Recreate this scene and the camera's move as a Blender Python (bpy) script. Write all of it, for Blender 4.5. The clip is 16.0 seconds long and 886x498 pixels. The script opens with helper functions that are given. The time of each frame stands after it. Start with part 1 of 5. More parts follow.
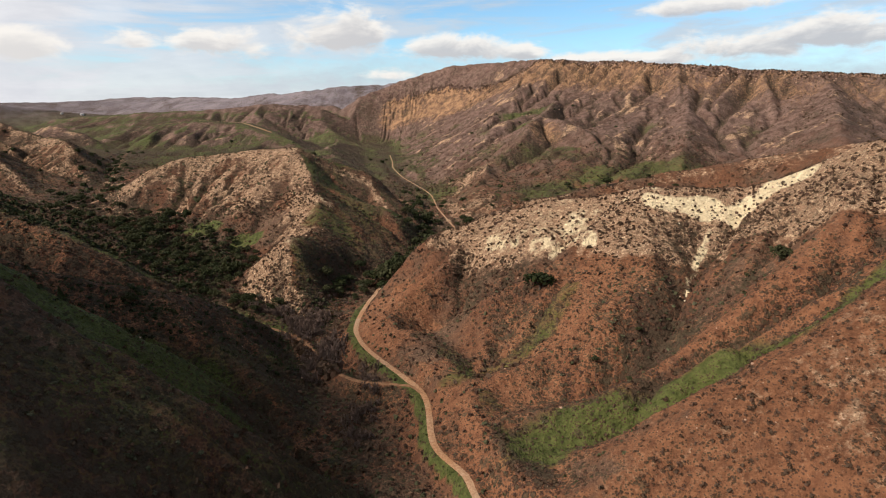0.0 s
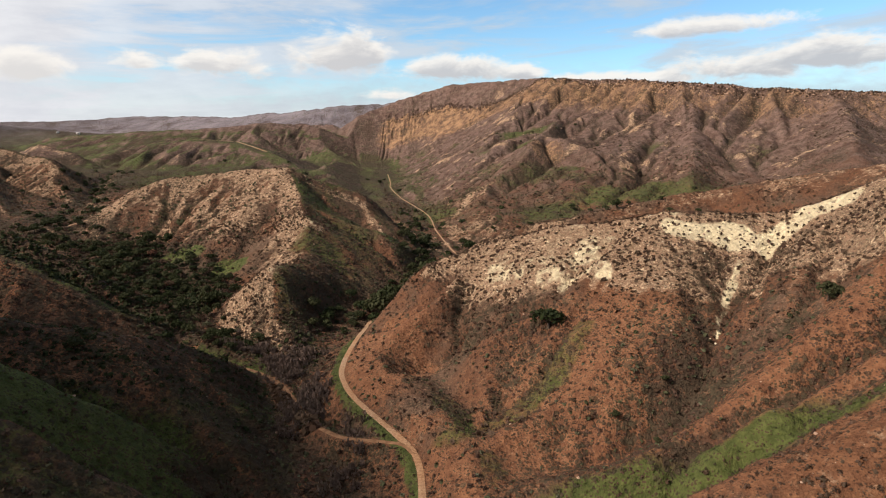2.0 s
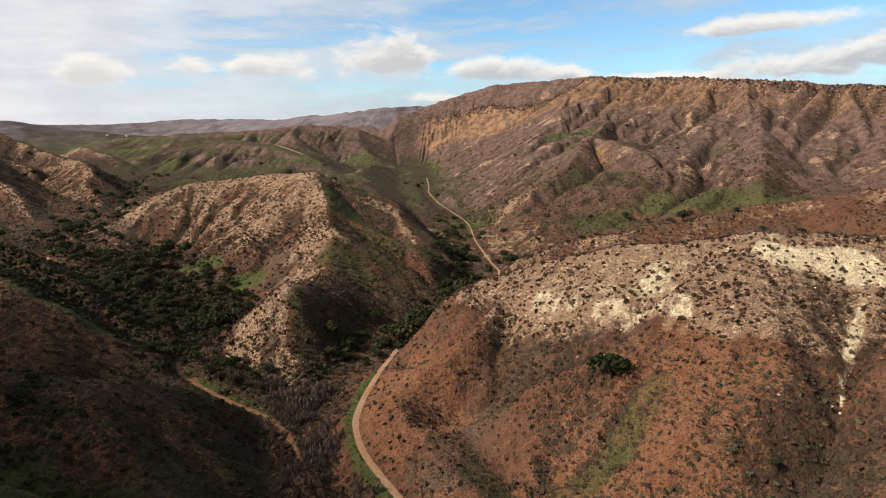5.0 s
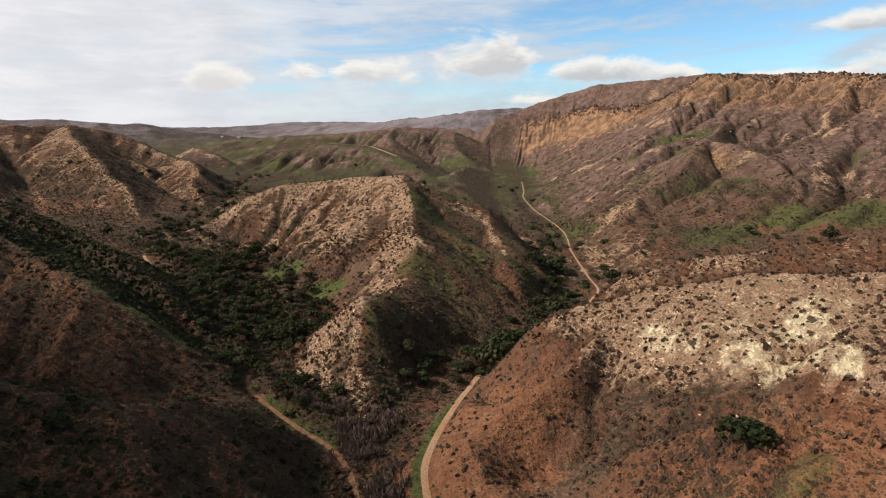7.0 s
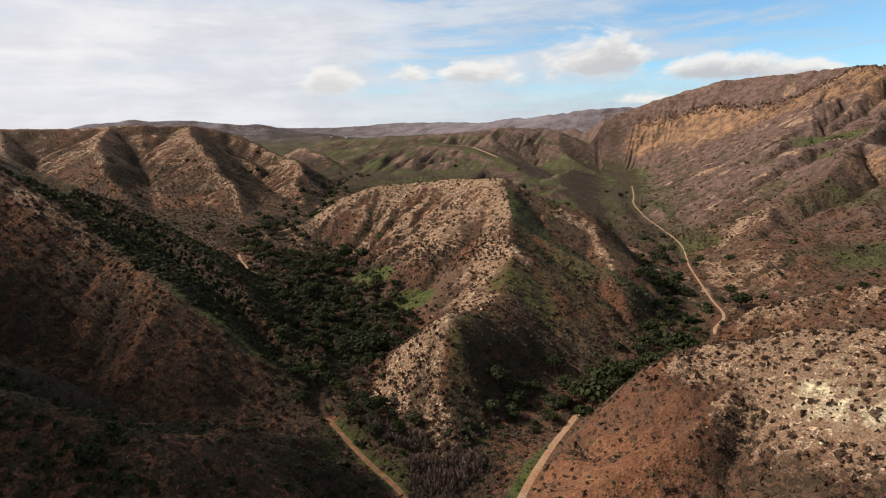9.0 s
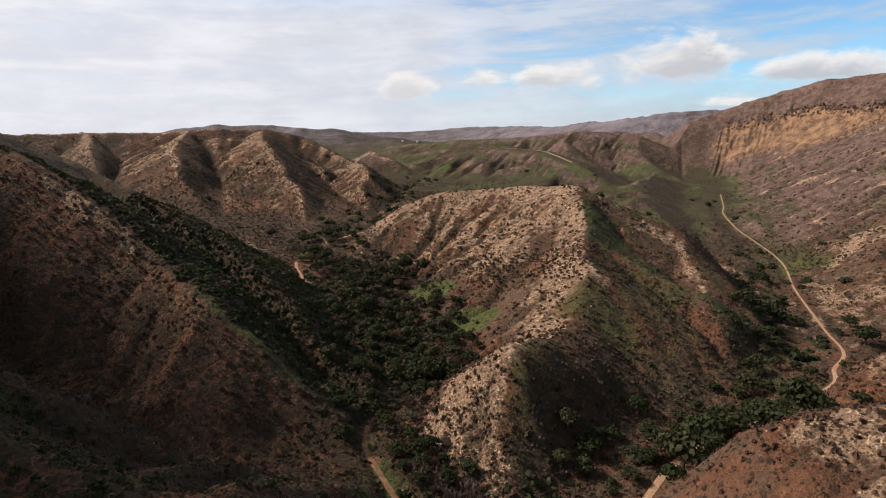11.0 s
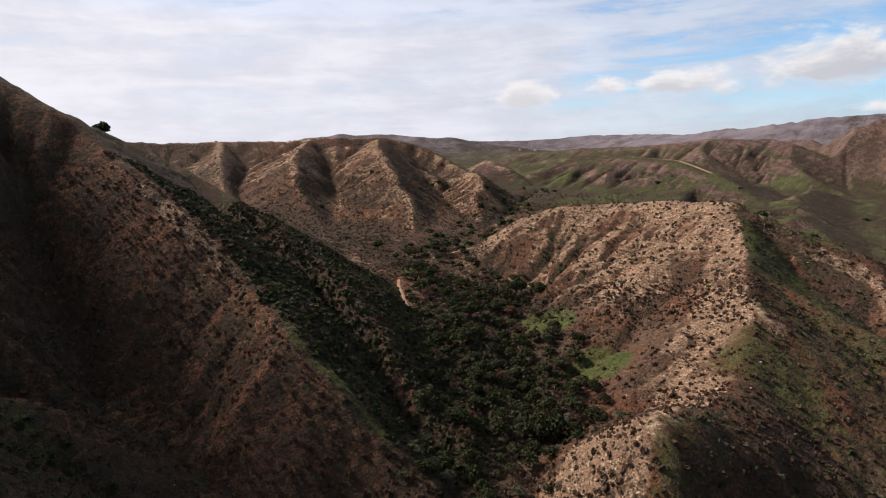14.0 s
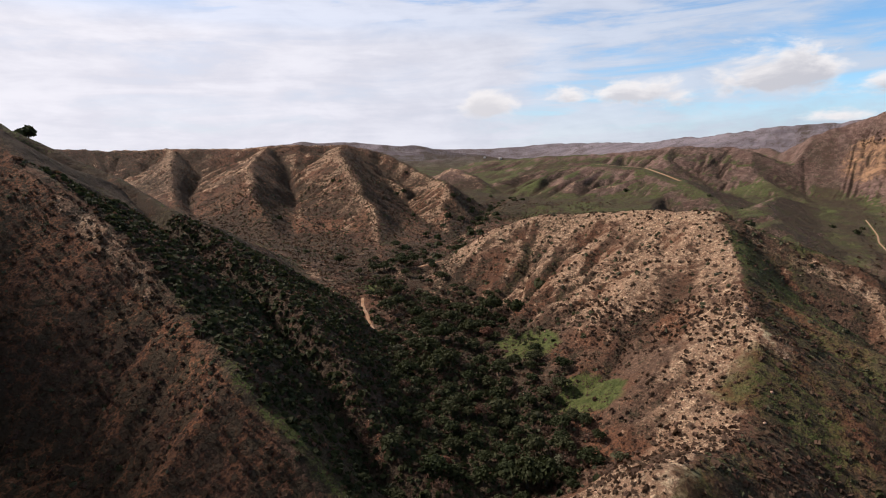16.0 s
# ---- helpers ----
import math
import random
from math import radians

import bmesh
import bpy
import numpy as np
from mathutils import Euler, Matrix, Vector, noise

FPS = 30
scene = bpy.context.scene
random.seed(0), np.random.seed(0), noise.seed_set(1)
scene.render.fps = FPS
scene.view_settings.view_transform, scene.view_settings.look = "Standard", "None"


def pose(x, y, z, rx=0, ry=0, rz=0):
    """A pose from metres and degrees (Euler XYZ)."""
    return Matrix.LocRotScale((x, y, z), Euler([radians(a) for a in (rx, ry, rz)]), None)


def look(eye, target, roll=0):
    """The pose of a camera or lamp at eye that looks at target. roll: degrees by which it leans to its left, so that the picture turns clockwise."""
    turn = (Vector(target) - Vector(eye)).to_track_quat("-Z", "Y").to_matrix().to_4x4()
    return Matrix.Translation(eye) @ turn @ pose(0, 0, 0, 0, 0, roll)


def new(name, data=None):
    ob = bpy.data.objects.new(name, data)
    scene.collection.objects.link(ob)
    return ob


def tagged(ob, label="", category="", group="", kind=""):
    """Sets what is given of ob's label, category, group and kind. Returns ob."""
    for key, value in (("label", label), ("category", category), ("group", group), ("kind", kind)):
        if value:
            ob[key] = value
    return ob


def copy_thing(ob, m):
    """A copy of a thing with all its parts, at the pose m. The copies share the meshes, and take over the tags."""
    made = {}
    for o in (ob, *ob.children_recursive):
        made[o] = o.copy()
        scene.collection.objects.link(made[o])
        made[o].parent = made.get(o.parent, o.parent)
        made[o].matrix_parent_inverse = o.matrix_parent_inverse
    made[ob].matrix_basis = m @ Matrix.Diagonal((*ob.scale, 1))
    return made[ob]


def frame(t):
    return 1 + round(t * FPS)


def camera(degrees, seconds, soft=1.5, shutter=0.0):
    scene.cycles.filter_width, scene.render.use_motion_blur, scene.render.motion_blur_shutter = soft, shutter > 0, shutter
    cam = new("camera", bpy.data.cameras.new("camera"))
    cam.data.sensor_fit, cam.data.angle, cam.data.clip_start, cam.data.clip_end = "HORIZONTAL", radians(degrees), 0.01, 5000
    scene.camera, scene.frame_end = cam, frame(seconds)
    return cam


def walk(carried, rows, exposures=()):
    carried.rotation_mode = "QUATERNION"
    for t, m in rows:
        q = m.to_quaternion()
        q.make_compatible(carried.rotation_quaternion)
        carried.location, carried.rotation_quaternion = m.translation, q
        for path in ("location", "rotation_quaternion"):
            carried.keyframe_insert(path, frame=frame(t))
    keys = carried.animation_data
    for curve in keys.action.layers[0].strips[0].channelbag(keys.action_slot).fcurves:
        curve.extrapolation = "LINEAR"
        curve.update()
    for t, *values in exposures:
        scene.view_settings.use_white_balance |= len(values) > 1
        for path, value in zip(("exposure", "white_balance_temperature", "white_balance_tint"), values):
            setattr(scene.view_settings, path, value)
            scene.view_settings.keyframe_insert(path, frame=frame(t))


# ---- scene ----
cam = camera(76.8, 16.0, 1.1)
METRES, EYE, TILT, LEAN, TURN = 240.0, 120.0, -13.7, 0.0, 0.0
ROWS = [
    (0.0, 0.0, 0.0, 0.0, 0.0, 0.0, 0.0),
    (0.5, 0.0019, 0.0317, 0.007, 0.02, 1.26, -0.01),
    (1.0, 0.004, 0.0634, 0.0137, 0.04, 1.74, -0.01),
    (1.5, 0.0057, 0.095, 0.0198, 0.02, 1.85, -0.02),
    (2.0, 0.0071, 0.1239, 0.0261, 0.02, 1.89, -0.02),
    (2.5, 0.0084, 0.1546, 0.0329, -0.0, 1.97, -0.01),
    (3.0, 0.0093, 0.185, 0.0397, -0.04, 1.97, -0.01),
    (5.5, 0.0144, 0.3386, 0.0765, 6.24, 2.08, -1.47),
    (6.0, 0.0128, 0.3703, 0.0836, 8.54, 2.02, -2.08),
    (6.5, 0.0108, 0.4021, 0.0914, 11.19, 1.92, -2.72),
    (7.0, 0.0072, 0.4343, 0.0986, 13.69, 1.94, -3.34),
    (7.5, 0.002, 0.4659, 0.1057, 16.1, 1.81, -3.93),
    (8.0, -0.0048, 0.4973, 0.1128, 19.62, 1.51, -4.78),
    (10.5, -0.0543, 0.6464, 0.1457, 28.03, 1.09, -6.76),
    (11.0, -0.0673, 0.6746, 0.1521, 30.98, 0.8, -7.39),
    (11.5, -0.0814, 0.7015, 0.1575, 34.78, 0.21, -8.18),
    (12.0, -0.0965, 0.7269, 0.163, 38.68, -0.26, -8.96),
    (12.5, -0.113, 0.7508, 0.1682, 40.36, -0.19, -9.23),
    (13.0, -0.1319, 0.7733, 0.1729, 41.5, 0.02, -9.42),
    (13.5, -0.151, 0.7949, 0.1771, 42.45, -0.04, -9.59),
    (14.0, -0.1719, 0.8155, 0.1815, 42.67, -0.03, -9.62),
    (14.5, -0.1929, 0.8354, 0.1856, 41.7, 0.31, -9.45),
    (15.0, -0.2157, 0.8545, 0.1892, 40.74, 0.5, -9.27),
    (15.5, -0.2372, 0.8738, 0.1925, 40.05, 0.83, -9.13),
    (16.0, -0.2579, 0.8934, 0.1961, 38.99, 1.39, -8.92),
]
walk(cam, [(t, pose(0, 0, EYE, TILT, LEAN, TURN) @ pose(METRES * x, METRES * y, METRES * z, 90 + pitch, roll, yaw)) for t, x, y, z, yaw, pitch, roll in ROWS], [(0.0, 0.28, 6500, 11), (7.5, 0.24, 6450, 10), (11.0, 0.2, 6260, 12), (16.0, 0.21, 6180, 15)])

# ---- world, sun and exposure ----
SUN_LEFT, SUN_HIGH = 111.0, 40.0  # degrees to the left of the way ahead, and above the horizon


class Graph:
    """Short hands for shader nodes."""

    def __init__(self, tree):
        self.tree = tree

    def node(self, kind, **values):
        n = self.tree.nodes.new(kind)
        for key, value in values.items():
            n.inputs[key].default_value = value
        return n

    def put(self, socket, value):
        if isinstance(value, bpy.types.NodeSocket):
            self.tree.links.new(value, socket)
        else:
            socket.default_value = value

    def math(self, op, a, b=0.0, c=0.0):
        n = self.tree.nodes.new("ShaderNodeMath")
        n.operation = op
        for socket, value in zip(n.inputs, (a, b, c)):
            self.put(socket, value)
        return n.outputs[0]

    def span(self, value, a, b, lo=0.0, hi=1.0):
        n = self.tree.nodes.new("ShaderNodeMapRange")
        n.interpolation_type = "SMOOTHSTEP"
        for socket, v in zip(n.inputs, (value, a, b, lo, hi)):
            self.put(socket, v)
        return n.outputs[0]

    def mix(self, factor, a, b, blend="MIX"):
        n = self.tree.nodes.new("ShaderNodeMix")
        n.data_type, n.blend_type = "RGBA", blend
        self.put(n.inputs[0], factor)
        for socket, v in ((n.inputs[6], a), (n.inputs[7], b)):
            self.put(socket, (*v, 1) if isinstance(v, tuple) and len(v) == 3 else v)
        return n.outputs[2]

    def noise(self, vector, scale, detail=5.0, rough=0.55, warp=0.0):
        n = self.tree.nodes.new("ShaderNodeTexNoise")
        self.put(n.inputs["Vector"], vector)
        for key, value in (("Scale", scale), ("Detail", detail), ("Roughness", rough), ("Distortion", warp)):
            n.inputs[key].default_value = value
        return n.outputs["Fac"]

    def combine(self, x, y, z):
        n = self.tree.nodes.new("ShaderNodeCombineXYZ")
        for socket, v in zip(n.inputs, (x, y, z)):
            self.put(socket, v)
        return n.outputs[0]


def add_world():
    world = bpy.data.worlds.new("sky")
    world.use_nodes = True
    g = Graph(world.node_tree)
    sky = g.node("ShaderNodeTexSky")
    sky.sky_type, sky.sun_disc = "NISHITA", False
    sky.sun_elevation, sky.sun_rotation = radians(SUN_HIGH), radians(-SUN_LEFT)
    sky.air_density, sky.dust_density, sky.ozone_density = 1.0, 0.1, 3.0
    where = g.node("ShaderNodeTexCoord").outputs["Generated"]
    split = g.node("ShaderNodeSeparateXYZ")
    g.put(split.inputs[0], where)
    x, y, z = split.outputs
    az = g.math("MULTIPLY", g.math("ARCTAN2", g.math("MULTIPLY", x, -1.0), y), 57.2958)   # degrees to the left
    el = g.math("MULTIPLY", g.math("ARCSINE", z), 57.2958)
    flat = g.combine(az, g.math("MULTIPLY", el, 2.2), 0.0)
    puffs = g.noise(flat, 0.16, 7.0, 0.58, 0.3)
    fine = g.noise(flat, 0.5, 6.0, 0.6, 0.2)
    streak = g.noise(g.combine(g.math("ADD", az, g.math("MULTIPLY", el, 1.6)), g.math("MULTIPLY", el, 6.0), 3.0), 0.07, 6.0, 0.6, 0.4)

    # a thin white veil towards the sun, with a ragged edge, and pale haze low down
    edge = g.math("ADD", az, g.math("MULTIPLY", g.math("SUBTRACT", streak, 0.5), 22.0))
    veil = g.math("MULTIPLY", g.math("MULTIPLY", g.span(edge, 21.0, 34.0), g.span(streak, 0.1, 0.5, 0.8, 1.0)), g.span(el, 18.0, 10.5))
    low = g.span(g.math("ADD", el, g.math("MULTIPLY", g.math("SUBTRACT", fine, 0.5), 3.5)), 7.5, 1.5, 0.0, 0.92)
    wisps = g.math("MULTIPLY", g.span(g.math("ADD", streak, g.span(az, 4.0, 26.0, 0.0, 0.16)), 0.42, 0.68), 0.85)
    cover_ = g.math("MAXIMUM", g.math("MAXIMUM", veil, low), wisps)

    # heaped clouds: middle (left, up), half width and half height in degrees
    def heaps(height):
        flat_ = g.combine(az, g.math("MULTIPLY", height, 2.2), 0.0)
        heap = None
        for a, e, w, h in CLOUDS:
            dx = g.math("DIVIDE", g.math("SUBTRACT", az, a), 1.35 * w)
            dy = g.math("DIVIDE", g.math("SUBTRACT", height, e), 1.35 * h)
            dy = g.math("MULTIPLY", dy, g.span(dy, -0.2, 0.2, 1.5, 1.0))
            r = g.math("SUBTRACT", 1.0, g.math("SQRT", g.math("ADD", g.math("MULTIPLY", dx, dx), g.math("MULTIPLY", dy, dy))))
            heap = r if heap is None else g.math("MAXIMUM", heap, r)
        lump = g.math("MULTIPLY", g.math("SUBTRACT", g.noise(flat_, 0.2, 8.0, 0.6, 0.3), 0.5), 2.3)
        return g.math("ADD", heap, lump)

    thick = heaps(el)
    heaped = g.span(thick, -0.05, 0.5)
    above = heaps(g.math("ADD", el, 0.75))
    shade = g.math("MULTIPLY", g.span(above, -0.1, 0.75), g.span(thick, 0.0, 0.4, 0.5, 1.0))
    # out of view above, dark broken cloud is added to cut the fill light
    high = g.math("MULTIPLY", g.math("MULTIPLY", g.span(el, 12.0, 25.0), 0.5), g.span(g.noise(where, 2.5, 6.0), 0.5, 0.66))
    blue = g.mix(1.0, sky.outputs["Color"], g.mix(g.span(el, 12.0, 40.0), SKY_TINT, ZENITH_TINT), "MULTIPLY")
    warm = g.span(az, -20.0, 70.0)
    veil_colour = g.mix(warm, (0.48, 0.54, 0.6), (0.79, 0.775, 0.78))
    heap_colour = g.mix(g.math("MULTIPLY", shade, g.math("SUBTRACT", 1.0, g.math("MULTIPLY", warm, 0.7))), (0.80, 0.77, 0.72), (0.46, 0.46, 0.475))
    veil_colour = g.mix(g.span(g.math("ADD", g.math("MULTIPLY", streak, 0.6), g.math("MULTIPLY", puffs, 0.4)), 0.36, 0.62), g.mix(1.0, veil_colour, (0.82, 0.83, 0.86), "MULTIPLY"), veil_colour)
    colour = g.mix(cover_, blue, veil_colour)
    colour = g.mix(g.math("MULTIPLY", heaped, 0.93), colour, heap_colour)
    colour = g.mix(high, colour, (0.07, 0.07, 0.075))
    back = world.node_tree.nodes["Background"]
    back.inputs["Strength"].default_value = 1.0
    g.put(back.inputs["Color"], colour)
    scene.world = world
    sun = new("sun", bpy.data.lights.new("sun", "SUN"))
    sun.data.energy, sun.data.angle, sun.data.color = SUN_POWER, radians(9.0), (1.0, 0.86, 0.73)
    a, e = radians(SUN_LEFT), radians(SUN_HIGH)
    to_sun = Vector((-math.sin(a) * math.cos(e), math.cos(a) * math.cos(e), math.sin(e)))
    sun.matrix_world = look(to_sun * 100, (0, 0, 0))


SUN_POWER = 5.0
# ZENITH_TINT darkens the unseen upper sky to lower the fill light
SKY_TINT, ZENITH_TINT = (0.105, 0.13, 0.135), (0.0045, 0.005, 0.0054)
CLOUDS = [(20.9, 5.9, 3.5, 1.3), (10.4, 7.2, 4.4, 2.1), (-0.9, 5.9, 4.9, 1.3), (35.6, 4.8, 2.3, 1.5), (-33.5, 6.1, 6.1, 1.6), (-27.6, 5.4, 5.9, 1.1), (-23.7, 9.0, 5.6, 0.8), (5.2, 3.5, 2.2, 0.7), (27.4, 6.1, 1.7, 0.8), (-8.0, 5.5, 2.2, 0.9), (-16.9, 4.8, 8.4, 0.7)]
add_world()

# ---- materials ----
def material(name, roughness=0.95):
    m = bpy.data.materials.new(name)
    m.use_nodes = True
    m.node_tree.nodes["Principled BSDF"].inputs["Roughness"].default_value = roughness
    m.node_tree.nodes["Principled BSDF"].inputs["Specular IOR Level"].default_value = 0.15
    return m, Graph(m.node_tree), m.node_tree.nodes["Principled BSDF"]


def attribute(g, name):
    n = g.node("ShaderNodeAttribute")
    n.attribute_name = name
    return n.outputs["Fac"]


def bump(g, bsdf, height, strength, distance):
    n = g.node("ShaderNodeBump", Strength=strength, Distance=distance)
    g.put(n.inputs["Height"], height)
    g.put(bsdf.inputs["Normal"], n.outputs[0])


def earth_material():
    m, g, bsdf = material("earth")
    where = g.node("ShaderNodeTexCoord").outputs["Object"]
    tiny, small, broad = g.noise(where, 1.7, 5, 0.65), g.noise(where, 0.33, 5, 0.6), g.noise(where, 0.045, 4)
    soil = g.mix(g.span(small, 0.3, 0.7), (0.103, 0.047, 0.027), (0.185, 0.087, 0.046))
    soil = g.mix(g.span(broad, 0.35, 0.65), soil, (0.105, 0.064, 0.043))
    red = g.mix(g.span(small, 0.3, 0.7), (0.142, 0.063, 0.034), (0.245, 0.116, 0.06))
    slab = g.node("ShaderNodeMapping")
    slab.inputs["Rotation"].default_value, slab.inputs["Scale"].default_value = (0.5, 0.35, 0.6), (0.9, 1.1, 1.25)
    g.put(slab.inputs["Vector"], where)
    ledge = g.span(g.math("ADD", g.noise(slab.outputs[0], 0.5, 7, 0.72, 0.8), g.math("MULTIPLY", g.math("SUBTRACT", tiny, 0.5), 0.3)), 0.43, 0.64)
    pale = g.mix(ledge, (0.31, 0.194, 0.122), g.mix(g.span(tiny, 0.36, 0.66), (0.54, 0.35, 0.218), (0.86, 0.655, 0.435)))
    chalk = g.mix(g.span(tiny, 0.25, 0.6), (0.74, 0.6, 0.36), (0.92, 0.79, 0.53))
    grass = g.mix(g.span(small, 0.3, 0.7), (0.048, 0.066, 0.018), (0.098, 0.122, 0.035))
    bands = g.node("ShaderNodeMapping")
    bands.inputs["Scale"].default_value = (1.0, 1.0, 0.3)
    g.put(bands.inputs["Vector"], where)
    cliff = g.mix(g.span(g.noise(bands.outputs[0], 0.07, 8, 0.72, 0.6), 0.36, 0.64), (0.115, 0.07, 0.05), (0.36, 0.215, 0.118))
    dark = g.mix(g.span(small, 0.3, 0.7), (0.034, 0.028, 0.017), (0.075, 0.058, 0.036))

    def broken(name, lo=0.35, hi=0.65, amount=0.55):
        value = g.math("ADD", attribute(g, name), g.math("MULTIPLY", g.math("SUBTRACT", g.noise(where, 0.24, 6, 0.68), 0.5), 2 * amount))
        return g.span(value, lo, hi)

    colour = g.mix(broken("red"), soil, red)
    litter = g.span(g.math("ADD", g.noise(where, 0.9, 7, 0.75), g.math("MULTIPLY", g.math("SUBTRACT", broad, 0.5), 0.3)), 0.55, 0.64)
    colour = g.mix(g.math("MULTIPLY", litter, 0.32), colour, (0.38, 0.245, 0.155))
    # far soil: mauve-brown of its own, also dulled a little as painted haze
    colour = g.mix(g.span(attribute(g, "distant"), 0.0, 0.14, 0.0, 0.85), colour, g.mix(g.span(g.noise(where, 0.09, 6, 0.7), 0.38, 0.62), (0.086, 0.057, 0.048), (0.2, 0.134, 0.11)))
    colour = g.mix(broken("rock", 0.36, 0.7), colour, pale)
    colour = g.mix(broken("cliff"), colour, cliff)
    colour = g.mix(broken("chalk", 0.35, 0.6, 0.4), colour, chalk)
    colour = g.mix(g.math("MULTIPLY", broken("grass", 0.3, 0.7, 0.4), 0.92), colour, grass)
    # haze painted into the farthest hills: blue-grey mixed in by distance
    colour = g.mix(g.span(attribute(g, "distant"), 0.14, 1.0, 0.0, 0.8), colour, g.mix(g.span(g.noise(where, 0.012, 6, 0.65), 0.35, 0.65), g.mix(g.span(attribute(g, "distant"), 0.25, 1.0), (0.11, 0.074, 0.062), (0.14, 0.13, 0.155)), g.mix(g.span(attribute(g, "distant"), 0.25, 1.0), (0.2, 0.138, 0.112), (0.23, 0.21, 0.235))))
    # low brush too small to stand out singly
    cells = g.node("ShaderNodeTexVoronoi", Scale=0.42, Randomness=1.0)
    g.put(cells.inputs["Vector"], where)
    tuft = g.math("SUBTRACT", cells.outputs["Distance"], g.math("MULTIPLY", g.math("SUBTRACT", tiny, 0.5), 0.7))
    tuft = g.span(g.math("SUBTRACT", tuft, g.math("MULTIPLY", attribute(g, "brush"), 0.5)), 0.2, 0.06)
    seeds = g.node("ShaderNodeTexVoronoi", Scale=1.15, Randomness=1.0)
    g.put(seeds.inputs["Vector"], where)
    weed = g.math("SUBTRACT", seeds.outputs["Distance"], g.math("MULTIPLY", g.math("SUBTRACT", small, 0.5), 1.1))
    bare = g.math("SUBTRACT", 1.0, g.math("MINIMUM", 1.0, g.math("ADD", g.math("MULTIPLY", attribute(g, "chalk"), 0.9), g.math("MULTIPLY", attribute(g, "rock"), 0.2))))
    tuft = g.math("MULTIPLY", tuft, bare)
    weed = g.span(g.math("SUBTRACT", weed, g.math("MULTIPLY", attribute(g, "brush"), 0.45)), 0.3, 0.14)
    colour = g.mix(g.math("MULTIPLY", g.math("MULTIPLY", weed, bare), 0.85), colour, g.mix(g.span(broad, 0.4, 0.6), (0.07, 0.039, 0.028), (0.058, 0.048, 0.028)))
    colour = g.mix(g.math("MULTIPLY", tuft, 0.8), colour, dark)
    wide = g.node("ShaderNodeTexVoronoi", Scale=0.14, Randomness=1.0)
    g.put(wide.inputs["Vector"], where)
    clump = g.math("SUBTRACT", wide.outputs["Distance"], g.math("MULTIPLY", g.math("SUBTRACT", small, 0.5), 1.2))
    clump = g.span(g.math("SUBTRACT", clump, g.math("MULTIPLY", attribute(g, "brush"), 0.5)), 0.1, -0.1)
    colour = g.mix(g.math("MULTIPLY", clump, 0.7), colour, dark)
    # broad stains and thickets that show from far off
    thicket = g.span(g.math("ADD", g.noise(where, 0.028, 7, 0.68, 0.6), g.math("MULTIPLY", g.math("SUBTRACT", attribute(g, "brush"), 0.5), 0.25)), 0.5, 0.64)
    colour = g.mix(g.math("MULTIPLY", thicket, 0.4), colour, (0.066, 0.042, 0.03))
    g.put(bsdf.inputs["Base Color"], colour)
    height = g.math("ADD", g.math("MULTIPLY", tiny, 0.35), g.math("ADD", g.math("MULTIPLY", small, 1.5), g.math("ADD", g.math("MULTIPLY", tuft, 0.3), g.math("MULTIPLY", g.math("MULTIPLY", ledge, attribute(g, "rock")), 0.5))))
    height = g.math("ADD", height, g.math("MULTIPLY", g.noise(where, 0.1, 8, 0.62, 0.3), 2.2))
    bump(g, bsdf, height, 1.0, 1.6)
    return m


def dirt_material():
    m, g, bsdf = material("dirt")
    where = g.node("ShaderNodeTexCoord").outputs["Object"]
    small, broad = g.noise(where, 1.2, 5, 0.6), g.noise(where, 0.06, 3)
    tan = g.mix(g.span(small, 0.3, 0.7), (0.27, 0.175, 0.11), (0.42, 0.3, 0.2))
    rust = g.mix(g.span(small, 0.3, 0.7), (0.25, 0.125, 0.062), (0.38, 0.22, 0.12))
    g.put(bsdf.inputs["Base Color"], g.mix(g.span(broad, 0.3, 0.75), tan, rust))
    bump(g, bsdf, small, 0.5, 0.2)
    return m


def leaf_material(name, a, b, c, through_=0.28):
    """Leaves that vary from clump to clump and from plant to plant."""
    m, g, bsdf = material(name, 0.75)
    geo = g.node("ShaderNodeNewGeometry")
    own = g.node("ShaderNodeObjectInfo").outputs["Random"]
    colour = g.mix(geo.outputs["Random Per Island"], a, b)
    colour = g.mix(g.math("MULTIPLY", g.math("FRACT", g.math("ADD", own, attribute(g, "tone"))), 0.8), colour, c)
    g.put(bsdf.inputs["Base Color"], colour)
    glow = g.node("ShaderNodeBsdfTranslucent")
    g.put(glow.inputs["Color"], g.mix(1.0, colour, (1.05, 1.05, 0.9), "MULTIPLY"))
    both = g.node("ShaderNodeMixShader", Fac=through_)
    g.put(both.inputs[1], bsdf.outputs[0])
    g.put(both.inputs[2], glow.outputs[0])
    g.put(m.node_tree.nodes["Material Output"].inputs["Surface"], both.outputs[0])
    return m


def plain_material(name, a, b, scale, roughness=0.9, relief=0.4):
    m, g, bsdf = material(name, roughness)
    where = g.node("ShaderNodeTexCoord").outputs["Object"]
    n = g.noise(where, scale, 6, 0.62)
    g.put(bsdf.inputs["Base Color"], g.mix(g.span(n, 0.3, 0.7), a, b))
    bump(g, bsdf, n, relief, 0.3)
    return m


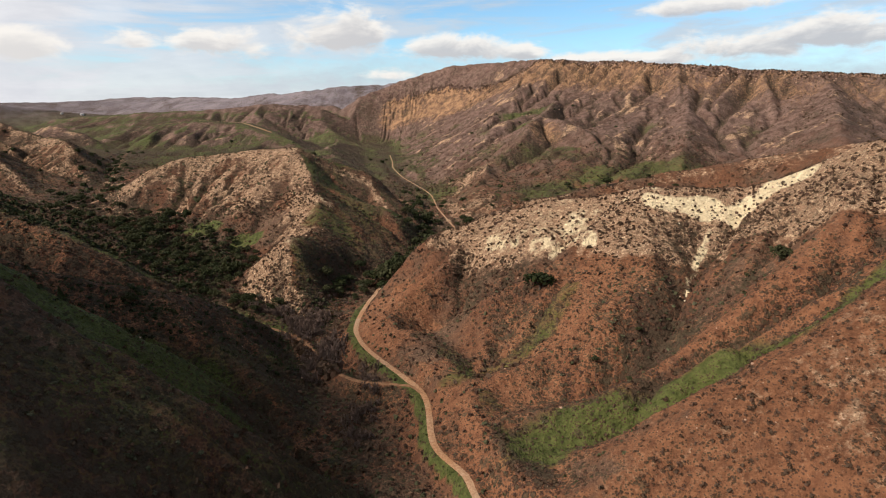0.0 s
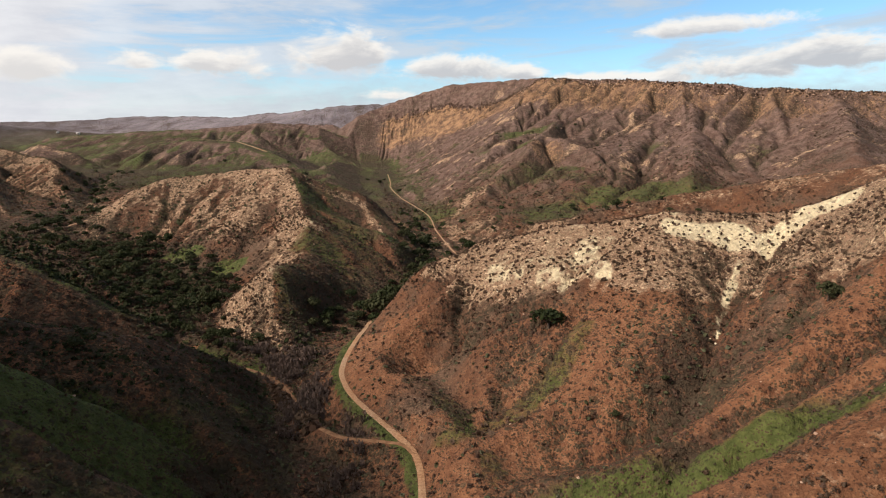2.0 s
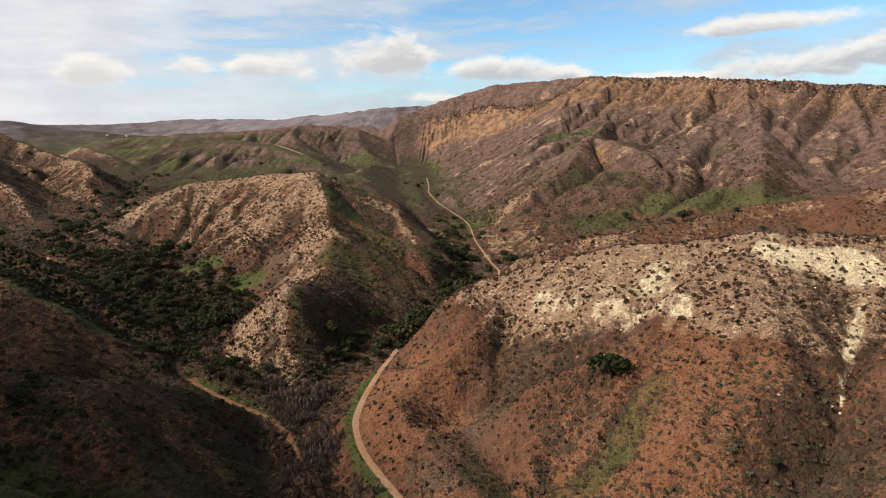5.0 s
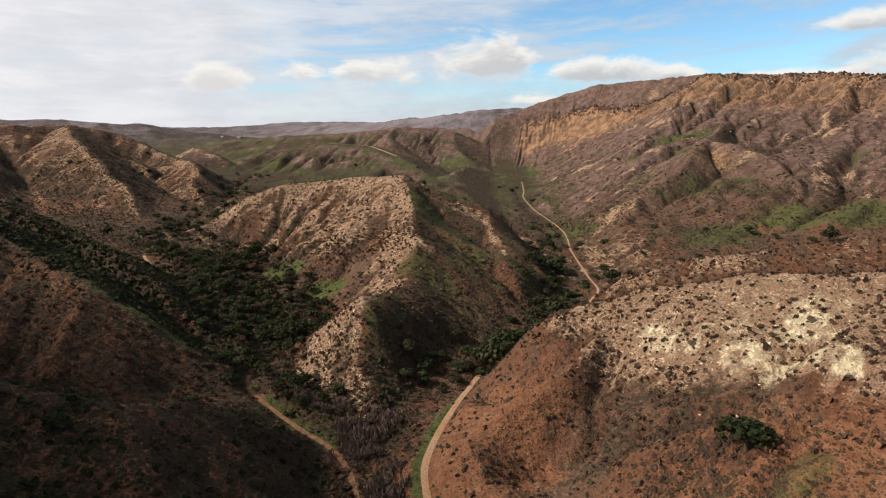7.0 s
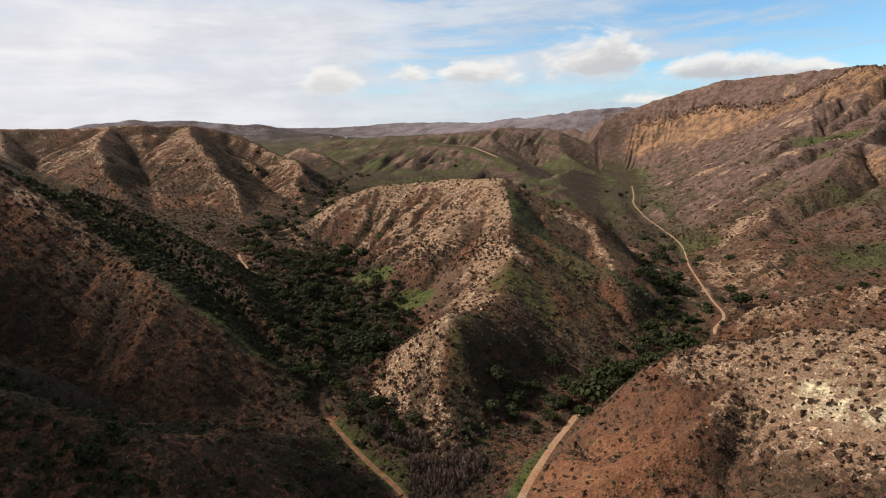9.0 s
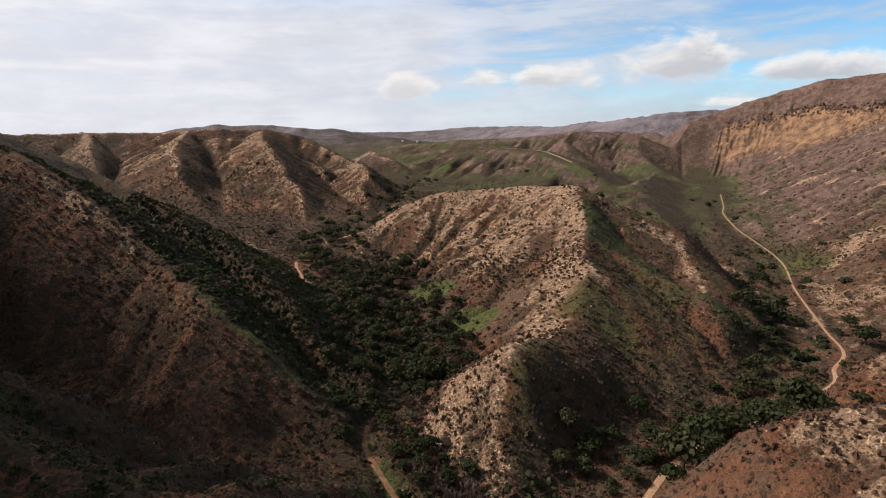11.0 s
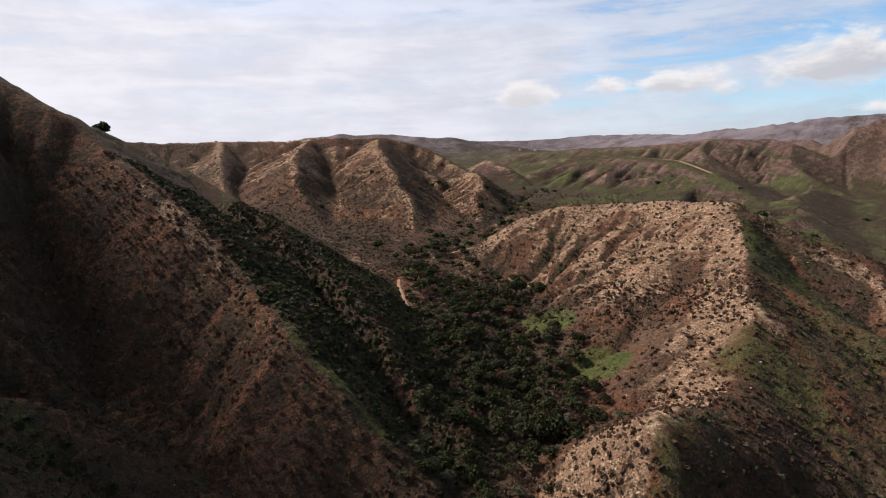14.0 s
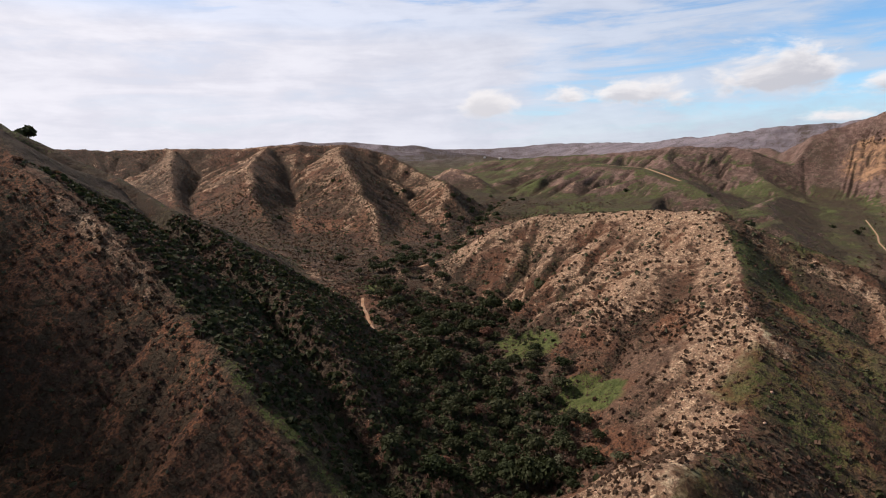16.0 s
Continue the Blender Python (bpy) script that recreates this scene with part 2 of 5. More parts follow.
EARTH, DIRT = earth_material(), dirt_material()
OAK = leaf_material("oak_leaves", (0.012, 0.019, 0.007), (0.036, 0.048, 0.016), (0.054, 0.056, 0.026))
SAGE = leaf_material("sage_leaves", (0.05, 0.054, 0.03), (0.14, 0.138, 0.09), (0.075, 0.078, 0.036))
CHAPARRAL = leaf_material("chaparral_leaves", (0.064, 0.037, 0.026), (0.13, 0.078, 0.054), (0.084, 0.06, 0.038))
DRY = leaf_material("dry_twigs", (0.07, 0.04, 0.031), (0.15, 0.088, 0.064), (0.1, 0.062, 0.046))
WILLOW = leaf_material("bare_twigs", (0.1, 0.074, 0.062), (0.19, 0.143, 0.122), (0.14, 0.097, 0.083))
TUFT = leaf_material("grass_blades", (0.045, 0.062, 0.014), (0.085, 0.11, 0.026), (0.065, 0.075, 0.022))
BARK = plain_material("bark", (0.045, 0.035, 0.027), (0.12, 0.095, 0.075), 6.0)
STONE = plain_material("stone", (0.27, 0.168, 0.118), (0.48, 0.336, 0.242), 0.9)
CHALK = plain_material("chalk_stone", (0.5, 0.42, 0.3), (0.78, 0.69, 0.52), 0.9)
WHITEWASH = plain_material("white_wall", (0.42, 0.42, 0.4), (0.55, 0.55, 0.52), 0.5)
ROOF = plain_material("grey_roof", (0.32, 0.31, 0.3), (0.5, 0.48, 0.46), 0.8)
PANE = plain_material("dark_window", (0.03, 0.035, 0.04), (0.06, 0.065, 0.07), 1.0, 0.2, 0.0)
RUST = plain_material("rusty_dirt", (0.15, 0.078, 0.042), (0.27, 0.15, 0.082), 0.5)
# ---- the lie of the land ----
def hash01(ix, iy, seed):
    h = (ix.astype(np.int64) * 374761393 + iy.astype(np.int64) * 668265263 + seed * 982451653) & 0xFFFFFFFF
    h = ((h ^ (h >> 13)) * 1274126177) & 0xFFFFFFFF
    return ((h ^ (h >> 16)) & 0xFFFF) / 65535.0


def grain(x, y, seed=0):
    """Smooth noise from -1 to 1 with a period of one unit."""
    x, y = np.asarray(x, float), np.asarray(y, float)
    fx, fy = np.floor(x), np.floor(y)
    u, v = x - fx, y - fy
    u, v = u * u * (3 - 2 * u), v * v * (3 - 2 * v)
    a, b = hash01(fx, fy, seed), hash01(fx + 1, fy, seed)
    c, d = hash01(fx, fy + 1, seed), hash01(fx + 1, fy + 1, seed)
    return 2 * (a + (b - a) * u + (c - a) * v + (a - b - c + d) * u * v) - 1


def layers(x, y, seed=0, octaves=4):
    total, weight = 0, 1.0
    for i in range(octaves):
        total = total + weight * grain(x * 2 ** i + 17.3 * i, y * 2 ** i - 9.1 * i, seed + i)
        weight *= 0.5
    return total / 1.9


def ease(a, b, x):
    t = np.clip((x - a) / (b - a), 0, 1)
    return t * t * (3 - 2 * t)


def along(line, x, y):
    """For every place: the distance to a line, the height of the line there, the way along it, and the side (1 is its left)."""
    best = np.full(x.shape, 1e9)
    high, way, side = np.zeros(x.shape), np.zeros(x.shape), np.ones(x.shape)
    run = 0.0
    for (ax, ay, az), (bx, by, bz) in zip(line, line[1:]):
        dx, dy = bx - ax, by - ay
        n = math.hypot(dx, dy)
        t = np.clip(((x - ax) * dx + (y - ay) * dy) / n ** 2, 0, 1)
        d = np.hypot(x - ax - t * dx, y - ay - t * dy)
        near = d < best
        best = np.where(near, d, best)
        high = np.where(near, az + t * (bz - az), high)
        way = np.where(near, run + t * n, way)
        side = np.where(near, np.sign(dx * (y - ay) - dy * (x - ax)), side)
        run += n
    return best, high, way, side


# Crest lines: the slope to the left and to the right of the line, how deep and how wide the gullies are, and the line itself.
RIDGES = {
    "middle_hill": (0.5, 0.5, 6, 22, [(-350, 462, 32), (-300, 512, 56), (-250, 552, 74), (-205, 556, 80), (-142, 537, 85.5), (-112, 543, 73), (-75, 548, 60), (-48, 566, 44), (-25, 585, 22)]),
    "middle_spur": (0.54, 0.64, 2, 18, [(-142, 537, 85), (-118, 490, 67), (-97, 440, 53), (-94, 400, 36), (-92, 374, 36), (-98, 346, 40.5), (-100, 336, 36), (-98, 316, 21), (-92, 292, 7)]),
    "pale_ridge": (0.55, 0.56, 4, 24, [(-40, 321, 12), (-31, 323, 25), (-21, 326, 37), (-8, 330, 45), (10, 334, 51), (26, 331, 58), (58, 320, 68), (95, 306, 75), (108, 292, 80), (150, 280, 80), (168, 262, 92), (190, 244, 106), (230, 220, 126), (310, 180, 150), (420, 120, 170)]),
    "pale_spur": (0.62, 0.6, 3, 16, [(108, 290, 80), (92, 264, 62), (77, 240, 44), (60, 222, 29), (30, 206, 18), (5, 200, 12)]),
    "bush_spur": (0.5, 0.5, 3, 18, [(190, 244, 106), (156, 212, 80), (124, 200, 61), (88, 184, 35), (50, 178, 20), (15, 176, 12)]),
    "road_bench": (0.35, 0.35, 0.5, 30, [(40, 100, 10), (16, 160, 13), (10, 200, 15), (-8, 232, 16.5), (-27, 258, 18), (-30, 300, 17), (-30, 338, 13)]),
    "near_right": (0.5, 0.5, 3, 20, [(40, 134, 14), (62, 141, 29), (84, 147, 43), (105, 147, 55), (130, 152, 70), (190, 165, 100), (260, 70, 130), (260, -200, 140), (200, -500, 150)]),
    # rear end, out of view, is raised to shade the near slope
    "near_left": (0.6, 0.7, 2, 18, [(-88, 276, 9), (-98, 266, 19), (-105, 252, 30), (-110, 237, 39), (-117, 222, 48), (-131, 212, 52), (-148, 202, 59), (-166, 190, 72), (-200, 162, 98), (-262, 122, 150), (-310, 0, 175), (-250, -300, 160)]),
    "near_left_toe": (0.6, 0.6, 2, 14, [(-113, 236, 41), (-92, 238, 28), (-74, 240, 17), (-62, 239, 9)]),
    # southern crest, out of view, is raised to shade the left spur
    "left_hill": (0.6, 0.97, 4, 24, [(-270, 60, 150), (-350, 150, 172), (-405, 185, 190), (-418, 212, 180), (-424, 236, 166), (-460, 290, 139), (-508, 332, 121), (-560, 372, 104), (-640, 410, 84)]),
    # steep hill out of view, added to shade the slopes on the left
    "unseen_shade_ridge": (0.9, 1.55, 4, 30, [(-265, 105, 222), (-330, 92, 280), (-400, 128, 314), (-450, 154, 306), (-490, 174, 290), (-560, 198, 232), (-640, 215, 180)]),
    # unseen spur, added to block the sun from the near left slope
    "unseen_shade_spur": (0.9, 1.3, 4, 24, [(-187, 142, 125), (-205, 133, 155), (-235, 118, 195), (-265, 105, 220), (-330, 30, 240)]),
    "left_spur": (0.45, 0.74, 4, 15, [(-424, 236, 166), (-350, 280, 122), (-300, 294, 96), (-263, 300, 77), (-240, 300, 65), (-220, 299, 58), (-203, 298, 52), (-182, 302, 39), (-165, 305, 27), (-135, 308, 11)]),
    "dark_spur": (0.6, 0.6, 3, 16, [(-460, 290, 138), (-390, 335, 104), (-300, 350, 76), (-261, 348, 62), (-208, 338, 42), (-188, 336, 30), (-158, 334, 18)]),
    "west_range": (0.5, 0.44, 6, 30, [(-1400, 420, 120), (-1000, 470, 121), (-960, 560, 118), (-911, 609, 122), (-840, 673, 122), (-788, 716, 127), (-735, 790, 130), (-690, 822, 118), (-640, 822, 100), (-570, 807, 83), (-470, 757, 58), (-425, 735, 40)]),
    "west_spur_a": (0.5, 0.44, 4, 22, [(-715, 768, 129), (-640, 705, 112), (-560, 655, 88), (-480, 608, 66), (-400, 545, 44)]),
    "west_spur_b": (0.5, 0.44, 4, 22, [(-800, 702, 126), (-740, 640, 113), (-661, 583, 95), (-590, 541, 72), (-500, 506, 50)]),
    "west_spur_c": (0.5, 0.44, 4, 22, [(-905, 612, 121), (-810, 562, 102), (-725, 520, 78), (-640, 488, 57)]),
    "west_spur_d": (0.6, 0.45, 5, 22, [(-570, 807, 83), (-507, 760, 81), (-450, 700, 63), (-400, 648, 45)]),
    "west_body": (0.4, 0.36, 5, 34, [(-905, 600, 108), (-830, 655, 110), (-760, 705, 114), (-700, 750, 112), (-640, 760, 92), (-570, 745, 72)]),
    "lookout": (0.5, 0.5, 4, 30, [(-720, 985, 80), (-650, 952, 94), (-600, 940, 84), (-560, 930, 66)]),
    "road_hill": (0.3, 0.32, 4, 40, [(-560, 1060, 95), (-440, 1045, 106), (-360, 1030, 101), (-290, 965, 86), (-220, 900, 62), (-180, 850, 44)]),
    "plain_hill_a": (0.25, 0.3, 8, 70, [(-1000, 1480, 100), (-660, 1380, 119), (-520, 1400, 124), (-447, 1420, 134), (-340, 1450, 136), (-270, 1400, 116), (-235, 1320, 84)]),
    "plain_hill_b": (0.2, 0.25, 6, 60, [(-760, 1180, 84), (-640, 1200, 98), (-540, 1240, 106), (-470, 1200, 92)]),
    "plain_hill_c": (0.25, 0.25, 8, 80, [(-1500, 1500, 92), (-1250, 1750, 112), (-950, 1900, 116), (-600, 2000, 120), (-400, 1900, 112)]),
    "mesa_foot": (0.4, 0.4, 8, 50, [(-420, 1720, 134), (-310, 1640, 134), (-270, 1560, 112), (-245, 1490, 88)]),
    "pyramid": (0.62, 0.62, 4, 16, [(14, 668, 44), (24, 690, 63), (48, 735, 58), (95, 790, 88), (122, 826, 98), (155, 900, 110), (200, 1020, 136)]),
    "bowl_side": (0.5, 0.55, 6, 26, [(155, 900, 110), (178, 840, 104), (205, 785, 88), (215, 710, 60)]),
    "mesa_spur_a": (0.42, 0.42, 10, 45, [(-60, 1010, 60), (-30, 1090, 92), (0, 1200, 130), (14, 1380, 205)]),
    "mesa_spur_b": (0.42, 0.42, 10, 45, [(270, 640, 62), (330, 780, 96), (380, 900, 130), (410, 1000, 180)]),
    "mesa_spur_c": (0.42, 0.42, 10, 45, [(420, 600, 84), (480, 700, 112), (540, 800, 140), (575, 880, 165)]),
    "behind_pale": (0.5, 0.5, 4, 26, [(18, 447, 26), (27, 440, 37), (59, 440, 49), (85, 440, 53), (112, 440, 59.5), (153, 438, 68.5), (195, 436, 76), (235, 420, 85), (300, 370, 105), (400, 300, 130), (520, 260, 150)]),
    "far_range": (0.3, 0.3, 9, 170, [(-3400, 2400, 150), (-2600, 2800, 160), (-2113, 3158, 172), (-1782, 3356, 209), (-1500, 3300, 205), (-1100, 3000, 190), (-737, 2730, 212), (-554, 2620, 216), (-262, 2711, 250), (200, 2800, 290), (1500, 2600, 300)]),
    "far_mesa": (0.3, 0.25, 14, 90, [(-2159, 1490, 137), (-2080, 1521, 158), (-1962, 1605, 172), (-1780, 1750, 172), (-1681, 1783, 165), (-1584, 1878, 159), (-1494, 2021, 136), (-1430, 2132, 127)]),
}
MESA = [(-400, 1620, 36), (-300, 1540, 112), (-214, 1496, 160), (-170, 1490, 184), (-118, 1480, 203), (-54, 1460, 225), (14, 1440, 237), (120, 1330, 232), (222, 1230, 223), (410, 1020, 199), (565, 900, 175), (760, 830, 168), (1000, 800, 175), (1500, 700, 180)]
# Gullies cut into the slopes: depth, half width and line.
GULLIES = [
    (3.5, 15, [(124, 276), (119, 254), (102, 230), (80, 208), (58, 194)]),
    (3, 12, [(66, 284), (52, 264), (36, 240), (18, 220)]),
    (4, 14, [(160, 240), (130, 212), (100, 200), (70, 190)]),
    (4, 9, [(20, 312), (2, 290), (-14, 262)]),
    (5, 10, [(150, 180), (110, 168), (80, 164), (50, 166), (28, 172)]),
    (2, 11, [(145, 276), (140, 258), (118, 246)]),
    (2, 10, [(-205, 545), (-215, 505), (-222, 470)]),
]


def side_spurs(name, turn, every, length, drop, cross, seed, start=0.0, end=1e9):
    """Short spurs that run down from a crest line, to its left (1) or right (-1)."""
    rng, line, run, todo, made = random.Random(seed), (RIDGES[name][4] if name in RIDGES else MESA), 0.0, start + every * 0.5, {}
    for (ax, ay, az), (bx, by, bz) in zip(line, line[1:]):
        n = math.hypot(bx - ax, by - ay)
        while todo < min(run + n, end):
            u = (todo - run) / n
            px, py, pz = ax + u * (bx - ax), ay + u * (by - ay), az + u * (bz - az)
            a = math.atan2(by - ay, bx - ax) + turn * math.pi / 2 + rng.uniform(-0.4, 0.4)
            far = length * rng.uniform(0.7, 1.3)
            pts = [(px, py, pz - 1.5)]
            for k in (0.35, 0.7, 1.0):
                a += rng.uniform(-0.3, 0.3)
                step = far * (k - (0, 0.35, 0.7)[(0.35, 0.7, 1.0).index(k)])
                qx, qy, qz = pts[-1]
                pts.append((qx + math.cos(a) * step, qy + math.sin(a) * step, qz - drop * step * rng.uniform(0.85, 1.15)))
            made["%s_rib_%d" % (name, len(made))] = (cross, cross, 2.0, 11, pts)
            todo += every * rng.uniform(0.6, 1.4)
        run += n
    return made


RIBS = {}
for args in (("middle_hill", 1, 40, 70, 0.42, 0.7, 7), ("pale_ridge", -1, 48, 70, 0.5, 0.75, 8, 40, 330),
             ("left_spur", -1, 34, 40, 0.74, 0.95, 9), ("left_spur", 1, 30, 40, 0.56, 0.9, 10), ("near_right", 1, 40, 50, 0.42, 0.7, 11, 0, 200), ("middle_spur", -1, 34, 40, 0.42, 0.62, 12), ("middle_spur", 1, 38, 60, 0.4, 0.52, 13),
             ("dark_spur", -1, 34, 40, 0.5, 0.8, 14), ("near_left", 1, 44, 40, 0.58, 0.8, 15, 20, 150), ("near_left", -1, 30, 45, 0.52, 0.8, 16, 0, 150), ("left_hill", -1, 45, 60, 0.95, 1.1, 17), ("road_hill", -1, 70, 90, 0.24, 0.5, 18),
             ("plain_hill_a", -1, 110, 150, 0.2, 0.45, 19), ("pyramid", 1, 45, 60, 0.45, 0.7, 20), ("mesa_spur_b", 1, 60, 80, 0.32, 0.6, 21), ("mesa_spur_b", -1, 60, 80, 0.32, 0.6, 22), ("mesa_spur_c", 1, 60, 80, 0.32, 0.6, 23)):
    RIBS.update(side_spurs(*args))
for k, v in side_spurs("mesa", -1, 38, 120, 0.56, 1.0, 30, 260, 1400).items():
    RIBS[k] = v
RIDGES.update(RIBS)
CREEKS = [
    [(60, -400, -16), (45, 60, -4), (12, 130, 0), (-35, 205, 2), (-70, 262, 3), (-64, 300, 4), (-57, 335, 5), (-48, 372, 7), (-25, 410, 9), (-2, 480, 12), (-12, 600, 15), (-40, 720, 22), (-80, 870, 34), (-130, 1200, 46), (-300, 2000, 60), (-600, 4400, 60)],
    [(-66, 290, 4), (-125, 322, 9), (-170, 385, 19), (-215, 432, 27), (-290, 470, 33), (-345, 530, 38), (-400, 660, 43), (-490, 860, 56), (-640, 1250, 62), (-1200, 2600, 62), (-2200, 4400, 60)],
    [(-290, 470, 33), (-450, 500, 42), (-600, 470, 50), (-760, 400, 62), (-2500, 200, 60)],
    [(-2, 480, 12), (140, 530, 30), (300, 560, 52), (600, 560, 74), (1500, 500, 90)],
    [(30, 160, 4), (62, 196, 15), (96, 222, 32), (121, 254, 54)],
]
# Dirt roads and tracks: width and line.
ROADS = {
    "main_road": (2.4, [(110, -260, -4), (80, -60, 1), (52, 50, 4), (34, 96, 5), (18, 128, 5), (10, 148, 6), (7, 157, 7), (-3, 172, 8), (-6, 197, 9.5), (-11, 211, 10.2), (-21, 224, 11), (-35, 243, 12.2), (-42, 258, 12.6), (-45, 272, 12.3), (-46, 298, 10), (-44, 337, 7), (-36, 370, 8), (-12, 410, 11), (8, 447, 14), (10, 468, 14.5), (15, 494, 15), (8, 530, 15.5), (-6, 612, 17.5), (-18, 698, 22), (-58, 815, 28), (-78, 880, 36), (-84, 940, 39), (-100, 1060, 43)]),
    "branch_track": (2.0, [(-8, 205, 10), (-12.5, 211, 10), (-18, 213.2, 9.6), (-26, 215, 9.3), (-34.5, 217, 9), (-42, 222, 8.8), (-50, 231, 8), (-58, 244, 7), (-66, 258, 6.4), (-74, 269, 6.4), (-85, 278, 6.8), (-100, 285, 7.9), (-118, 295, 9.2), (-134, 305, 11), (-142, 316, 12)]),
    "canyon_path": (2.0, [(-256, 400, 31.5), (-264, 405, 32), (-274, 412, 33.5), (-286, 420, 35), (-296, 429, 36)]),
    "upper_path": (2.0, [(-322, 500, 39), (-319, 515, 41), (-314, 535, 43), (-318, 550, 43.5)]),
    "ridge_road": (4.6, [(-560, 1062, 95), (-440, 1047, 106), (-400, 1040, 104), (-360, 1030, 101.5), (-325, 998, 95), (-290, 967, 87)]),
}


def lay_of_land(x, y):
    """Height of the ground before roads, and the distance to the nearest crest."""
    wx, wy = x + 5 * layers(x / 45, y / 45, 31, 3), y + 5 * layers(x / 45, y / 45, 57, 3)
    near_creek, floor = np.full(x.shape, 1e9), np.zeros(x.shape)
    bank = np.full(x.shape, 1e9)
    for k, line in enumerate(CREEKS):
        d, z, _, _ = along(line, x, y)
        if k < 4:
            bank = np.minimum(bank, np.where((y > 90) & (y < (1900 if k == 0 else 900)), z + 1 + ((1.05 if k == 0 else 0.5 + 0.7 * ease(-170, -140, x) * ease(400, 370, y)) - (0.73 if k == 0 else 0.18) * ease(440, 680, y)) * np.maximum(d - (10 + 26 * ease(500, 680, y) if k == 0 else 7), 0) + (0.004 - 0.0033 * ease(560, 760, y)) * d * d + 400 * (ease(1300, 1900, y) if k == 0 else ease(700, 900, y)), 1e9))
        floor = np.where(d < near_creek, z, floor)
        near_creek = np.minimum(near_creek, d)
    h = floor + 0.05 * np.minimum(near_creek, 400) + 3 * ease(200, 700, near_creek) * layers(x / 180, y / 180, 5)
    crest = np.full(x.shape, 1e9)
    flat = [np.ascontiguousarray(a).ravel() for a in (x, y, wx, wy)]
    h, crest = np.ascontiguousarray(h).ravel(), np.ascontiguousarray(crest).ravel()
    for k, (left, right, deep, wide, line) in enumerate(RIDGES.values()):
        reach = (max(p[2] for p in line) + 25) / min(left, right) + 20
        a0, a1 = min(p[0] for p in line) - reach, max(p[0] for p in line) + reach
        b0, b1 = min(p[1] for p in line) - reach, max(p[1] for p in line) + reach
        m = np.flatnonzero((flat[0] > a0) & (flat[0] < a1) & (flat[1] > b0) & (flat[1] < b1))
        if not len(m):
            continue
        px, py, qx, qy = (a[m] for a in flat)
        d, z, s, side = along(line, qx, qy)
        m2 = np.flatnonzero(z - min(left, right) * d > h[m] - 12)
        m, d, z, s, side, px, py = m[m2], d[m2], z[m2], s[m2], side[m2], px[m2], py[m2]
        if not len(m):
            continue
        slope = np.where(side > 0, left, right)
        fold = 1 - np.abs(grain((s + 0.25 * d * grain(s / 60, d / 60, k)) / wide + 50 * side, d / 130 + k, 200 + k))
        fold = 0.62 * fold + 0.27 * (1 - np.abs(grain((s + 0.12 * d * grain(s / 25, d / 25, k + 9)) / wide * 2.4 + 31 * side, d / 70, 300 + k)))
        fold = fold + 0.14 * (1 - np.abs(grain((s + 4 * grain(s / 9, d / 9, k + 5)) / wide * 6 + 13 * side, d / 26, 500 + k)))
        deep = 0.5 * deep
        v = z - slope * (np.sqrt(d * d + 9) - 3) - deep * fold * ease(4, 45, d) + 0.36 * deep - 0.2 * deep * ease(0, 30, d)
        old = h[m]
        h[m] = np.maximum(old, v) + 0.1 * np.maximum(0, 2.5 - np.abs(old - v)) ** 2
        crest[m] = np.minimum(crest[m], np.where(v > h[m] - 14, d, 1e9))
    h, crest = h.reshape(x.shape), crest.reshape(x.shape)
    for deep, wide, line in GULLIES:
        d, _, s, _ = along([(a, b, 0) for a, b in line], wx, wy)
        h = h - deep * np.maximum(0, 1 - d / wide) ** 1.3 * ease(0, 12, s)
    d, z, s, side = along(MESA, x + 14 * layers(x / 90, y / 90, 3, 3), y + 14 * layers(x / 90, y / 90, 4, 3))
    fold = 1 - np.abs(grain(s / 70 + 0.3 * grain(s / 90, d / 90, 404), d / 300, 401)) + 0.45 * (1 - np.abs(grain(s / 26, d / 140, 402))) + 0.1 * (1 - np.abs(grain(s / 11, d / 60, 403)))
    gentle = ease(470, 720, s)
    front = z - 0.9 * np.minimum(d, 45) - (0.6 - 0.26 * gentle) * np.clip(d - 45, 0, 150) - (0.36 - 0.14 * gentle) * np.clip(d - 195, 0, 800) - 15 * (fold - 0.8) * ease(3, 110, d) + 2 * layers(x / 16, y / 16, 12, 3) * ease(2, 30, d)
    back = z - (0.3 - 0.3 * ease(200, 560, s)) * d + 1.5 * layers(x / 60, y / 60, 9)
    v = np.where(side > 0, back, front)
    h = np.maximum(h, v)
    crest = np.minimum(crest, np.where(v > h - 14, d, 1e9))
    h = np.minimum(h, bank) - 0.15 * np.maximum(0, 3 - np.abs(h - bank)) ** 2 / 3
    return h, crest, near_creek


def smear(v, n, times=2):
    """A running mean over 2n + 1 cells both ways."""
    for _ in range(times):
        for axis in (0, 1):
            pad = np.pad(v, [(n + 1, n) if k == axis else (0, 0) for k in (0, 1)], mode="edge").cumsum(axis)
            v = (np.take(pad, range(2 * n + 1, pad.shape[axis]), axis) - np.take(pad, range(0, pad.shape[axis] - 2 * n - 1), axis)) / (2 * n + 1)
    return v


